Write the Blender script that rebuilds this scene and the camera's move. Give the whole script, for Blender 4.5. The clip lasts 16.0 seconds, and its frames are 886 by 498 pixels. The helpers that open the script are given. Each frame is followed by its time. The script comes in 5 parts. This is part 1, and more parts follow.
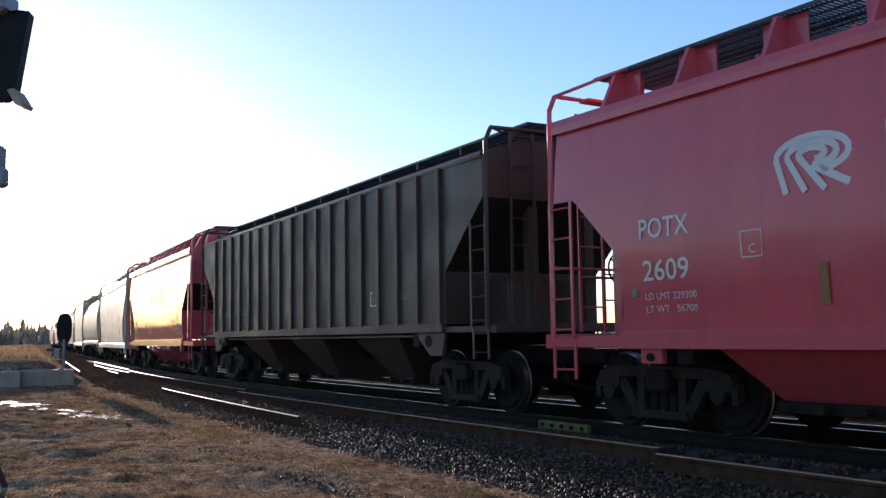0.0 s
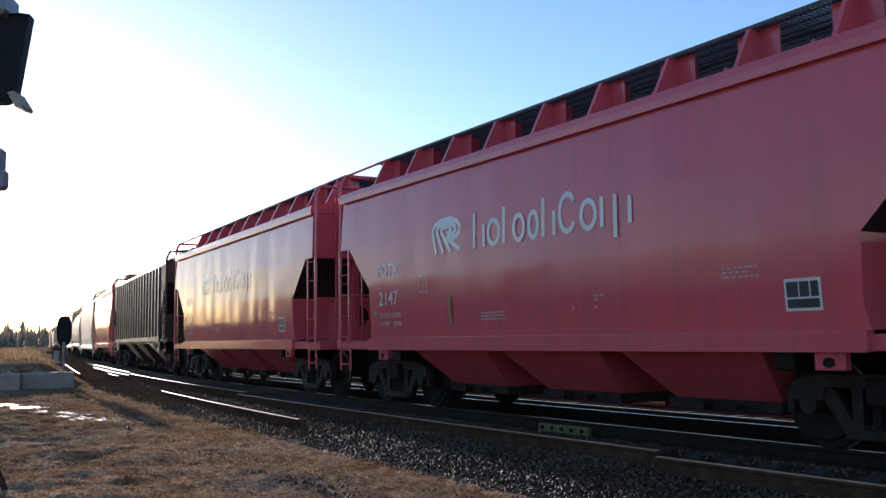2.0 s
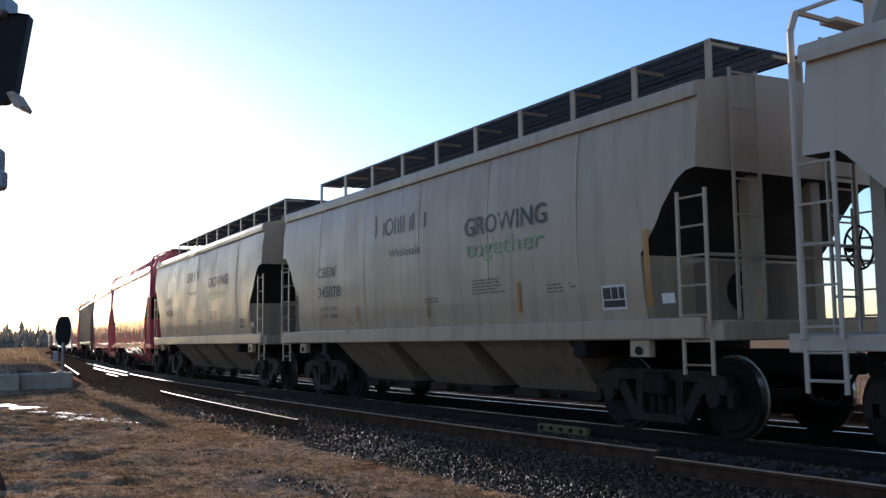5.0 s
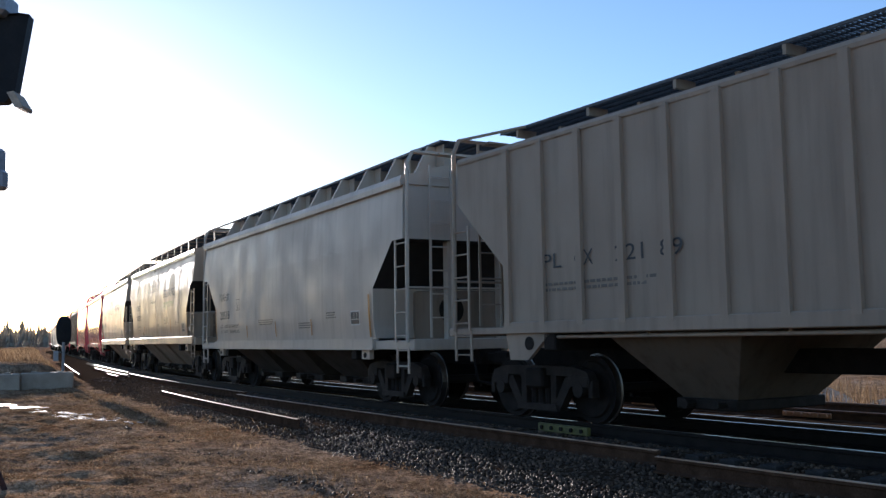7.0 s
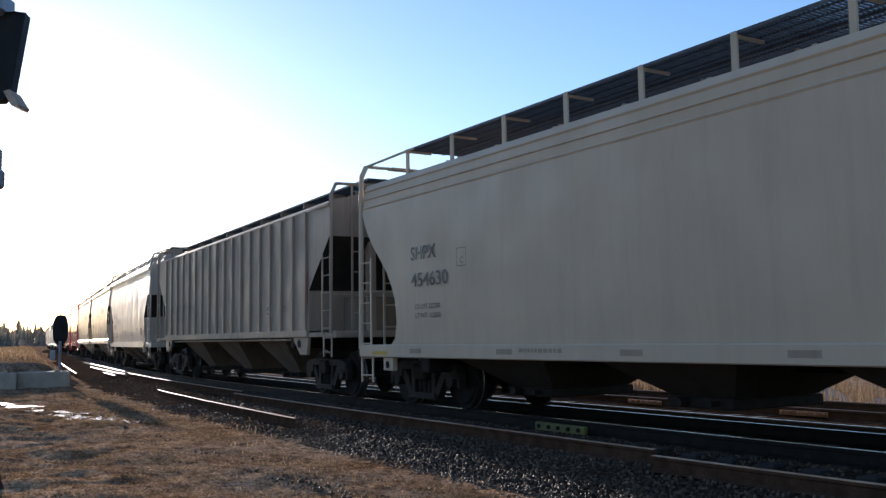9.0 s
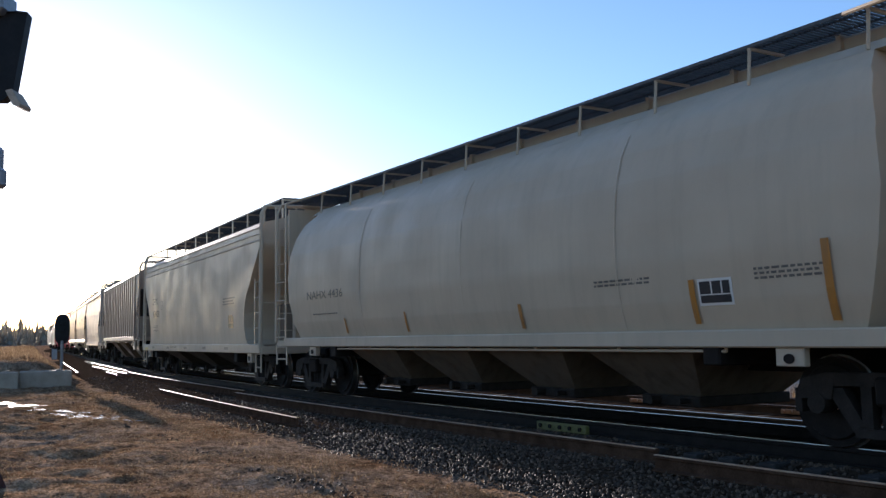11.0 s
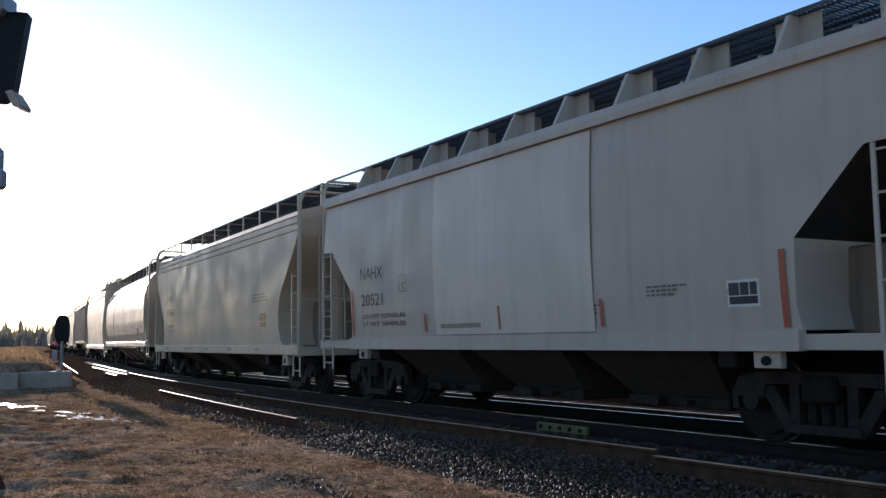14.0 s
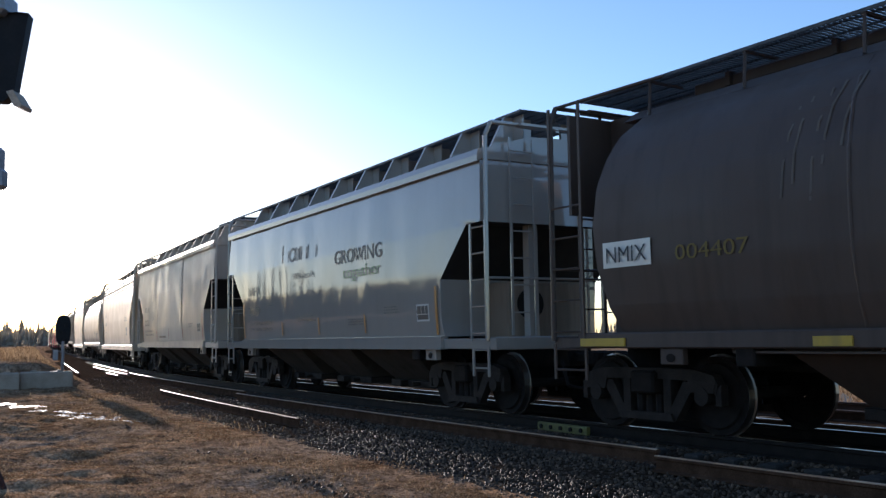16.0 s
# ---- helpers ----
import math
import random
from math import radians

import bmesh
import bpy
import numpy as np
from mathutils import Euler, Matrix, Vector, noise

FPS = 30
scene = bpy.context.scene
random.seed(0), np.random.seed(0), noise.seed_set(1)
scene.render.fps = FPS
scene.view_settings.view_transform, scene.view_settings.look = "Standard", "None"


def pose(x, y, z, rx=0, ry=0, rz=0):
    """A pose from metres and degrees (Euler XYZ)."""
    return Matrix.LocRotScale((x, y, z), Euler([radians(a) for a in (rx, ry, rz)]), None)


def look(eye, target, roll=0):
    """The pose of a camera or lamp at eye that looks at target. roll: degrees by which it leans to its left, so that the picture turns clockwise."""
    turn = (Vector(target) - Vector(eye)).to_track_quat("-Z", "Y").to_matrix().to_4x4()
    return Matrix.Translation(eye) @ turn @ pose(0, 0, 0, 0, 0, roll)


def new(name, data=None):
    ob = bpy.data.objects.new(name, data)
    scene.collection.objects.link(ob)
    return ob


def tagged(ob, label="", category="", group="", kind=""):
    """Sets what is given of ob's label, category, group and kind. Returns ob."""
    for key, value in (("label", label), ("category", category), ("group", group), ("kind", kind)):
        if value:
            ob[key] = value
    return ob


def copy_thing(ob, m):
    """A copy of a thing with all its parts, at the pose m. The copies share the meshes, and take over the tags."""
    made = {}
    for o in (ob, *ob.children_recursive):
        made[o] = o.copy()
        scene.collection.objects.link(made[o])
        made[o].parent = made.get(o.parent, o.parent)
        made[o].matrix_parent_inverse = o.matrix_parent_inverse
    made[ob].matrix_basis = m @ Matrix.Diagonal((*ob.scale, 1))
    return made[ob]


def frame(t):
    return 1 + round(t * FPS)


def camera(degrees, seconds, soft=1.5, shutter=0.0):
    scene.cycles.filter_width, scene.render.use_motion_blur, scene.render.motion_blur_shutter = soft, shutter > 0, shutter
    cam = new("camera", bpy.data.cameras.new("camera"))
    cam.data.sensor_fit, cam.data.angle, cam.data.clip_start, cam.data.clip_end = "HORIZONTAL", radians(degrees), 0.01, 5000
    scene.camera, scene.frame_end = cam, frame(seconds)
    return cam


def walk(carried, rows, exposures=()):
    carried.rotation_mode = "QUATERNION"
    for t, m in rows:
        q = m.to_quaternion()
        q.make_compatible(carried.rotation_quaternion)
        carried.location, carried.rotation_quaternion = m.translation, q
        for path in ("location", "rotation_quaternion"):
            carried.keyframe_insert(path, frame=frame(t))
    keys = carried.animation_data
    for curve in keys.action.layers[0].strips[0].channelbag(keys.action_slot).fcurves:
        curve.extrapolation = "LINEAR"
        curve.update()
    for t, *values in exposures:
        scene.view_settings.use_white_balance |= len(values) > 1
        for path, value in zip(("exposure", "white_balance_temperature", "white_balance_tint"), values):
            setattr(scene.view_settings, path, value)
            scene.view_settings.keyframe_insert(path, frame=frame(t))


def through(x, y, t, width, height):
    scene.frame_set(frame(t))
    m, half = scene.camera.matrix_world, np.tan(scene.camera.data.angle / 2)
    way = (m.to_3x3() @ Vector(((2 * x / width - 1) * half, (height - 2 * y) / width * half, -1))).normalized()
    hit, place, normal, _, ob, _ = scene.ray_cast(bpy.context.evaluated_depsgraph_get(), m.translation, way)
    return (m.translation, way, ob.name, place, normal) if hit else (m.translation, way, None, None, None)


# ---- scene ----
# The camera stands beside the line; x is across the track, y along it, z = 0 the rail tops.
V0, ACC = 10.361, -0.0062          # the train's speed (m/s) and its slight loss of speed
TRACK_X = 9.366                    # the main track's centre line abreast of the camera
EYE = (0.0, 0.0, 1.166)
YAW, PITCH, ROLL = 32.873, 5.286, -0.835
LEN = 0.93                         # lengths along the cars are drawn to this scale
SWAY = [(0.0, 0.0, 0.0), (0.5, 0.051, -0.103), (1.0, 0.051, 0.0), (1.5, 0.0, 0.0), (2.0, 0.0, 0.158), (2.5, -0.103, 0.106),
        (3.0, -0.183, 0.106), (3.5, -0.315, 0.158), (4.0, -0.051, 0.158), (6.5, -0.051, 0.183), (7.0, -0.026, 0.158),
        (7.5, -0.026, 0.106), (8.0, -0.158, 0.106), (8.5, -0.209, 0.106), (11.0, -0.104, 0.055), (11.5, -0.103, 0.158),
        (12.0, -0.026, 0.106), (12.5, -0.104, 0.209), (13.0, -0.104, 0.103), (13.5, -0.106, 0.158), (14.0, -0.104, 0.106),
        (14.5, -0.051, 0.106), (15.0, -0.103, 0.106), (15.5, -0.051, 0.106), (16.0, -0.053, 0.106)]
cam = camera(50.22, 16.0, soft=1.4, shutter=0.03)
walk(cam, [(t, pose(*EYE, 90 + PITCH + p, 0, -YAW + w) @ pose(0, 0, 0, 0, 0, ROLL)) for t, w, p in SWAY],
     exposures=[(0.0, 0.80, 5580, 20), (16.0, 0.80, 5580, 20)])

# ---- light ----
SUN_AZ, SUN_EL = 6.1, 7.2          # degrees right of the line's heading, and above the horizon
world = bpy.data.worlds.new("sky")
scene.world = world
world.use_nodes = True
wn = world.node_tree
wn.nodes.clear()
sky = wn.nodes.new("ShaderNodeTexSky")
sky.sky_type, sky.sun_disc = "NISHITA", False
sky.sun_elevation, sky.sun_rotation = radians(SUN_EL), radians(SUN_AZ)
sky.air_density, sky.dust_density, sky.ozone_density = 0.95, 0.36, 2.3
bg = wn.nodes.new("ShaderNodeBackground")
bg.inputs["Strength"].default_value = 0.15
out = wn.nodes.new("ShaderNodeOutputWorld")
wn.links.new(sky.outputs[0], bg.inputs[0])
wn.links.new(bg.outputs[0], out.inputs[0])
sun_data = bpy.data.lights.new("sun", "SUN")
sun_data.energy, sun_data.angle, sun_data.color = 5.0, radians(0.6), (1.0, 0.84, 0.62)
sun = new("sun", sun_data)
sa, se = radians(SUN_AZ), radians(SUN_EL)
sun.matrix_world = look((0, 0, 60), (-math.sin(sa) * math.cos(se), -math.cos(sa) * math.cos(se), 60 - math.sin(se)))


# ---- materials ----
def nodes_of(name):
    m = bpy.data.materials.new(name)
    m.use_nodes = True
    t = m.node_tree
    return m, t, t.nodes["Principled BSDF"]


def node(t, kind, **kw):
    n = t.nodes.new(kind)
    for k, v in kw.items():
        n.inputs[k.replace("_", " ")].default_value = v
    return n


def coords(t, scale=(1, 1, 1), which="Object"):
    c = t.nodes.new("ShaderNodeTexCoord")
    m = node(t, "ShaderNodeMapping", Scale=scale)
    t.links.new(c.outputs[which], m.inputs[0])
    return m.outputs[0]


def noise_of(t, vec, scale, detail=4.0, rough=0.55):
    n = node(t, "ShaderNodeTexNoise", Scale=scale, Detail=detail, Roughness=rough)
    t.links.new(vec, n.inputs["Vector"])
    return n.outputs["Fac"]


def ramp(t, fac, *stops):
    r = t.nodes.new("ShaderNodeValToRGB")
    e = r.color_ramp.elements
    while len(e) < len(stops):
        e.new(0.5)
    for el, (p, c) in zip(e, stops):
        el.position, el.color = p, (*c, 1) if len(c) == 3 else c
    t.links.new(fac, r.inputs[0])
    return r.outputs[0]


def mixed(t, fac, a, b):
    m = t.nodes.new("ShaderNodeMix")
    m.data_type = "RGBA"
    for sock, v in ((m.inputs[0], fac), (m.inputs[6], a), (m.inputs[7], b)):
        if isinstance(v, (int, float)):
            sock.default_value = v
        elif isinstance(v, tuple):
            sock.default_value = (*v, 1)
        else:
            t.links.new(v, sock)
    return m.outputs[2]


def bumped(t, b, h, strength, dist):
    n = node(t, "ShaderNodeBump", Strength=strength, Distance=dist)
    t.links.new(h, n.inputs["Height"])
    t.links.new(n.outputs[0], b.inputs["Normal"])


def grey(v):
    return (v, v, v)


def paint(name, colour, rough=0.25, dirt=0.35, dirt_colour=(0.12, 0.10, 0.08), wave=0.012, gloss=0.4):
    """Weathered car paint: streaks running down, dust towards blotches, faintly wavy sheet."""
    m, t, b = nodes_of(name)
    streak = noise_of(t, coords(t, (2.5, 2.5, 0.22)), 2.2, 6)
    blotch = noise_of(t, coords(t), 1.1, 5)
    grain = noise_of(t, coords(t), 34, 3)
    base = mixed(t, ramp(t, blotch, (0.3, grey(0)), (0.75, grey(1))), colour, tuple(c * 0.86 + 0.01 for c in colour))
    s = ramp(t, streak, (0.48, grey(0)), (0.72, grey(dirt)))
    base = mixed(t, s, base, dirt_colour)
    g = ramp(t, grain, (0.62, grey(0)), (0.75, grey(dirt * 0.5)))
    base = mixed(t, g, base, dirt_colour)
    t.links.new(base, b.inputs["Base Color"])
    t.links.new(ramp(t, blotch, (0.3, grey(rough * 0.8)), (0.8, grey(min(1, rough * 1.5)))), b.inputs["Roughness"])
    b.inputs["Specular IOR Level"].default_value = gloss
    bumped(t, b, noise_of(t, coords(t, (1, 1.6, 0.5)), 1.3, 2), 0.5, wave)
    return m


def rough_stuff(name, stops, scale, rough=0.9, bump=0.5, dist=0.02, fine=60, metal=0.0, gloss=0.5):
    m, t, b = nodes_of(name)
    n1 = noise_of(t, coords(t), scale, 6)
    n2 = noise_of(t, coords(t), fine, 4)
    c = ramp(t, n1, *stops)
    c = mixed(t, ramp(t, n2, (0.35, grey(0.0)), (0.7, grey(0.5))), c, tuple(x * 0.55 for x in stops[0][1]))
    t.links.new(c, b.inputs["Base Color"])
    b.inputs["Roughness"].default_value, b.inputs["Metallic"].default_value = rough, metal
    b.inputs["Specular IOR Level"].default_value = gloss
    bumped(t, b, n2, bump, dist)
    return m


# near-black slope sheets: the shade under the car ends in the colour, with grime
SLOPE = rough_stuff("shaded_grimy_slope_sheet", [(0.3, (0.012, 0.010, 0.009)), (0.7, (0.03, 0.026, 0.022))], 3, 0.7, 0.2, 0.004)
RED = paint("red_car_paint", (0.70, 0.105, 0.125), 0.15, 0.20, (0.22, 0.07, 0.07), 0.006, 0.6)
WHITE = paint("white_car_paint", (0.53, 0.435, 0.335), 0.42, 0.25, (0.24, 0.19, 0.14), 0.012, 0.3)
PANEL = paint("fresh_panel_paint", (0.68, 0.57, 0.445), 0.42, 0.15, (0.3, 0.25, 0.19), 0.010, 0.3)
BLUISH = paint("clean_pale_car_paint", (0.36, 0.315, 0.265), 0.06, 0.10, (0.22, 0.19, 0.155), 0.004, 1.0)
BEIGE = paint("grey_beige_car_paint", (0.46, 0.34, 0.225), 0.34, 0.35, (0.18, 0.14, 0.10), 0.014, 0.35)
GREY = paint("grey_car_paint", (0.37, 0.28, 0.20), 0.5, 0.4, (0.16, 0.125, 0.09), 0.010, 0.25)
CREAM = paint("cream_car_paint", (0.57, 0.445, 0.305), 0.48, 0.14, (0.24, 0.19, 0.13), 0.012, 0.3)
BROWN = paint("dark_brown_car_paint", (0.080, 0.052, 0.038), 0.45, 0.4, (0.045, 0.032, 0.025), 0.010, 0.3)
RUSTY = paint("rust_brown_car_paint", (0.085, 0.058, 0.043), 0.45, 0.5, (0.05, 0.033, 0.025), 0.012, 0.3)
# Hopper bays: darkened copies of car paints, underside shade in the colour besides dirt.
SHADE_BAYDIRT = paint("shaded_dirty_bay_paint", (0.15, 0.112, 0.078), 0.65, 0.5, (0.05, 0.038, 0.028), 0.010, 0.2)
SHADE_GRIME = paint("shaded_grimy_hopper_paint", (0.06, 0.047, 0.036), 0.7, 0.5, (0.025, 0.02, 0.016), 0.010, 0.2)
SHADEDBAY = paint("shaded_hopper_bay_paint", (0.27, 0.20, 0.138), 0.6, 0.5, (0.09, 0.068, 0.05), 0.010, 0.2)
DARK = rough_stuff("sooty_steel", [(0.3, (0.010, 0.0078, 0.006)), (0.7, (0.024, 0.018, 0.014))], 6, 0.8, 0.3, 0.004, gloss=0.2)
CASTING = rough_stuff("dusty_cast_steel", [(0.3, (0.020, 0.0155, 0.012)), (0.7, (0.042, 0.032, 0.025))], 6, 0.75, 0.3, 0.004, gloss=0.2)
GRATE = rough_stuff("galvanised_grating", [(0.3, (0.05, 0.05, 0.05)), (0.7, (0.11, 0.11, 0.11))], 9, 0.55, 0.2, 0.002, metal=0.4)
TREAD, _t, _b = nodes_of("polished_tread_steel")
_b.inputs["Base Color"].default_value, _b.inputs["Metallic"].default_value, _b.inputs["Roughness"].default_value = (0.34, 0.31, 0.275, 1), 1.0, 0.34
RAILRUST = rough_stuff("rusty_rail_steel", [(0.3, (0.44, 0.24, 0.125)), (0.7, (0.64, 0.38, 0.21))], 5, 0.4, 0.3, 0.003, gloss=0.5)
TIMBER = rough_stuff("creosoted_timber", [(0.3, (0.025, 0.02, 0.016)), (0.7, (0.06, 0.05, 0.04))], 8, 0.9, 0.6, 0.01)
CONCRETE = rough_stuff("weathered_concrete", [(0.3, (0.36, 0.28, 0.20)), (0.7, (0.50, 0.40, 0.30))], 2.5, 0.85, 0.3, 0.006)
LETTER_W = paint("white_lettering", (0.78, 0.74, 0.66), 0.16, 0.1, (0.3, 0.2, 0.18), 0.006, 0.6)
LETTER_K = paint("black_lettering", (0.03, 0.03, 0.032), 0.4, 0.2)
LETTER_G = paint("faded_green_lettering", (0.22, 0.30, 0.12), 0.4, 0.3)
YELLOW = paint("yellow_marking", (0.55, 0.36, 0.04), 0.4, 0.4)
RED_STRIP = paint("faded_red_strip", (0.42, 0.10, 0.05), 0.4, 0.4)
OLIVE_STRIP = paint("dirty_olive_strip", (0.30, 0.17, 0.05), 0.5, 0.5)
ORANGE = paint("orange_reflective_strip", (0.48, 0.20, 0.03), 0.4, 0.5)


def stone_material():
    m, t, b = nodes_of("crushed_stone")
    gi = t.nodes.new("ShaderNodeNewGeometry")
    c = ramp(t, gi.outputs["Random Per Island"], (0.0, (0.034, 0.0215, 0.0125)), (0.6, (0.080, 0.051, 0.030)), (1.0, (0.18, 0.118, 0.072)))
    c = mixed(t, ramp(t, noise_of(t, coords(t), 40), (0.4, grey(0)), (0.7, grey(0.5))), c, (0.04, 0.031, 0.024))
    t.links.new(c, b.inputs["Base Color"])
    b.inputs["Roughness"].default_value = 0.65
    b.inputs["Specular IOR Level"].default_value = 0.3
    return m


STONE = stone_material()
BED, _t, _b = nodes_of("ballast_bed")



def matte(t, colour, height=None, strength=0.5, dist=0.05, through=0.0):
    """A surface with no gloss at all; through lets light pass, as in dry leaves."""
    out = t.nodes["Material Output"]
    d = t.nodes.new("ShaderNodeBsdfDiffuse")
    t.links.new(colour, d.inputs["Color"])
    if height is not None:
        n = node(t, "ShaderNodeBump", Strength=strength, Distance=dist)
        t.links.new(height, n.inputs["Height"])
        t.links.new(n.outputs[0], d.inputs["Normal"])
    last = d.outputs[0]
    if through:
        tr = t.nodes.new("ShaderNodeBsdfTranslucent")
        t.links.new(colour, tr.inputs["Color"])
        mx = node(t, "ShaderNodeMixShader", Fac=through)
        t.links.new(d.outputs[0], mx.inputs[1])
        t.links.new(tr.outputs[0], mx.inputs[2])
        last = mx.outputs[0]
    t.links.new(last, out.inputs["Surface"])


def soil_material():
    m, t, b = nodes_of("muddy_dead_grass")
    v = coords(t)
    big = noise_of(t, v, 0.3, 5)
    mid = noise_of(t, coords(t, (1, 0.4, 1)), 1.7, 7, 0.62)
    clump = noise_of(t, coords(t, (1, 0.7, 1)), 5.5, 6, 0.65)
    fine = noise_of(t, coords(t, (1, 0.6, 1)), 30, 5)
    c = ramp(t, mid, (0.30, (0.13, 0.066, 0.032)), (0.46, (0.46, 0.25, 0.122)), (0.64, (0.78, 0.50, 0.285)))
    c = mixed(t, ramp(t, big, (0.45, grey(0)), (0.60, grey(0.75))), c, (0.52, 0.375, 0.255))
    c = mixed(t, ramp(t, clump, (0.36, grey(0.8)), (0.54, grey(0))), c, (0.06, 0.036, 0.020))
    c = mixed(t, ramp(t, fine, (0.38, grey(0.6)), (0.58, grey(0))), c, (0.05, 0.032, 0.019))
    matte(t, c, mixed(t, 0.45, clump, fine), 1.0, 0.10)
    return m


SOIL = soil_material()
_t = BED.node_tree
matte(_t, ramp(_t, noise_of(_t, coords(_t), 16, 6), (0.3, (0.024, 0.0165, 0.011)), (0.7, (0.095, 0.066, 0.045))), noise_of(_t, coords(_t), 45), 1.0, 0.04)


# ---- mesh helpers ----
def link(name, bm, material, parent=None, label="", smooth=False):
    me = bpy.data.meshes.new(name)
    bmesh.ops.recalc_face_normals(bm, faces=bm.faces)
    bm.to_mesh(me)
    bm.free()
    for mm in material if isinstance(material, (list, tuple)) else [material]:
        me.materials.append(mm)
    if smooth:
        me.polygons.foreach_set("use_smooth", [True] * len(me.polygons))
    ob = new(name, me)
    if parent:
        ob.parent = parent
    if label:
        ob["label"] = label
    return ob


def part(name, bm, material, parent, label="", smooth=False):
    return link(name, bm, material, parent, label, smooth)


def same_part(name, ob, parent, m):
    """Another part on the same mesh."""
    o = new(name, ob.data)
    o.parent = parent
    o.matrix_basis = m
    return o


def box(bm, x0, x1, y0, y1, z0, z1, bevel=0.0, mat=0):
    g = bmesh.ops.create_cube(bm, size=1, matrix=Matrix.LocRotScale(((x0 + x1) / 2, (y0 + y1) / 2, (z0 + z1) / 2), None, (abs(x1 - x0), abs(y1 - y0), abs(z1 - z0))))
    fs = {f for v in g["verts"] for f in v.link_faces}
    for f in fs:
        f.material_index = mat
    if bevel:
        bmesh.ops.bevel(bm, geom=list({e for v in g["verts"] for e in v.link_edges}), offset=bevel, segments=1, affect="EDGES")


def rod(bm, a, b, r, n=6, r2=None):
    a, b = Vector(a), Vector(b)
    m = Matrix.Translation((a + b) / 2) @ (b - a).to_track_quat("Z", "Y").to_matrix().to_4x4()
    bmesh.ops.create_cone(bm, cap_ends=True, segments=n, radius1=r, radius2=r if r2 is None else r2, depth=(b - a).length, matrix=m)


def prism(bm, outline, x0, x1):
    """A (y, z) outline pushed from x0 to x1."""
    va = [bm.verts.new((x0, y, z)) for y, z in outline]
    vb = [bm.verts.new((x1, y, z)) for y, z in outline]
    n = len(outline)
    bm.faces.new(va)
    bm.faces.new(vb[::-1])
    for i in range(n):
        bm.faces.new((va[i], va[(i + 1) % n], vb[(i + 1) % n], vb[i]))


# ---- the line ----
HEADING = [(-2000, -5), (-27, -5), (0, 0), (23.25, 4.31), (46.5, 8.91), (69.75, 9.07), (93, 9.56), (121, 9.45), (170, 9.1), (215, 9.6), (280, 16), (3000, 16)]
_s = np.arange(-300, 1400.5, 0.5)
_th = np.radians(np.interp(_s, [a for a, _ in HEADING], [b for _, b in HEADING]))
_th = np.convolve(np.pad(_th, 6, mode="edge"), np.ones(13) / 13, "valid")
_mid = (_th[1:] + _th[:-1]) / 2
_x = np.concatenate([[0], np.cumsum(np.sin(_mid)) * 0.5])
_y = np.concatenate([[0], np.cumsum(np.cos(_mid)) * 0.5])
_i0 = int(np.argmin(abs(_s)))
_x, _y = _x - _x[_i0] + TRACK_X, _y - _y[_i0]


def on_line(s, lat=0.0, z=0.0):
    th = float(np.interp(s, _s, _th))
    return Vector((float(np.interp(s, _s, _x)) + lat * math.cos(th), float(np.interp(s, _s, _y)) - lat * math.sin(th), z))


def line_pose(s, lat=0.0, z=0.0):
    th = math.degrees(float(np.interp(s, _s, _th)))
    p = on_line(s, lat, z)
    return pose(p.x, p.y, p.z, 0, 0, -th)


def lateral(x, y):
    return x - np.interp(y, _y, _x)


def noise2(x, y, sc, seed=0.0):
    return noise.noise(Vector((x * sc, y * sc, seed)))


def ground_z(x, y):
    lat = float(lateral(x, y))
    z = float(np.interp(lat, [-60, -14, -6.5, -3.9, -2.0, 6.2, 8.2, 13, 60], [-0.75, -0.62, -0.5, -0.48, -0.45, -0.45, -0.6, -0.5, -0.6]))
    far = min(1.0, max(0.0, (abs(lat) - 3.5) / 3))
    if abs(lat - 2) > 5:
        z += far * (0.10 * noise2(x, y, 0.35) + 0.06 * noise2(x, y, 1.1, 4.0) + 0.03 * noise2(x, y, 2.3, 6.0))
        z += 0.5 * min(1, max(0, (math.hypot(x, y) - 60) / 100)) * noise2(x, y, 0.02, 9.0)
        if lat < 0 and math.hypot(x, y) < 45:                         # churned ruts and clods in the foreground
            z += far * (0.075 * noise2(x * 1.5 + y * 0.35, y * 0.32, 1.0, 12.0) + 0.035 * noise2(x * 1.3, y, 2.9, 14.0) + 0.016 * noise2(x, y, 6.5, 16.0))
    if lat < -3.0 and y > 37:                                         # the field behind the blocks lies higher
        a, b = min(1, max(0, (y - 39.0 + 0.5 * noise2(x, 0, 0.5, 5.0)) / 1.4)), min(1, max(0, (-3.0 - lat) / 2.2))
        z += 0.95 * a * a * (3 - 2 * a) * b * b * (3 - 2 * b)
    return z


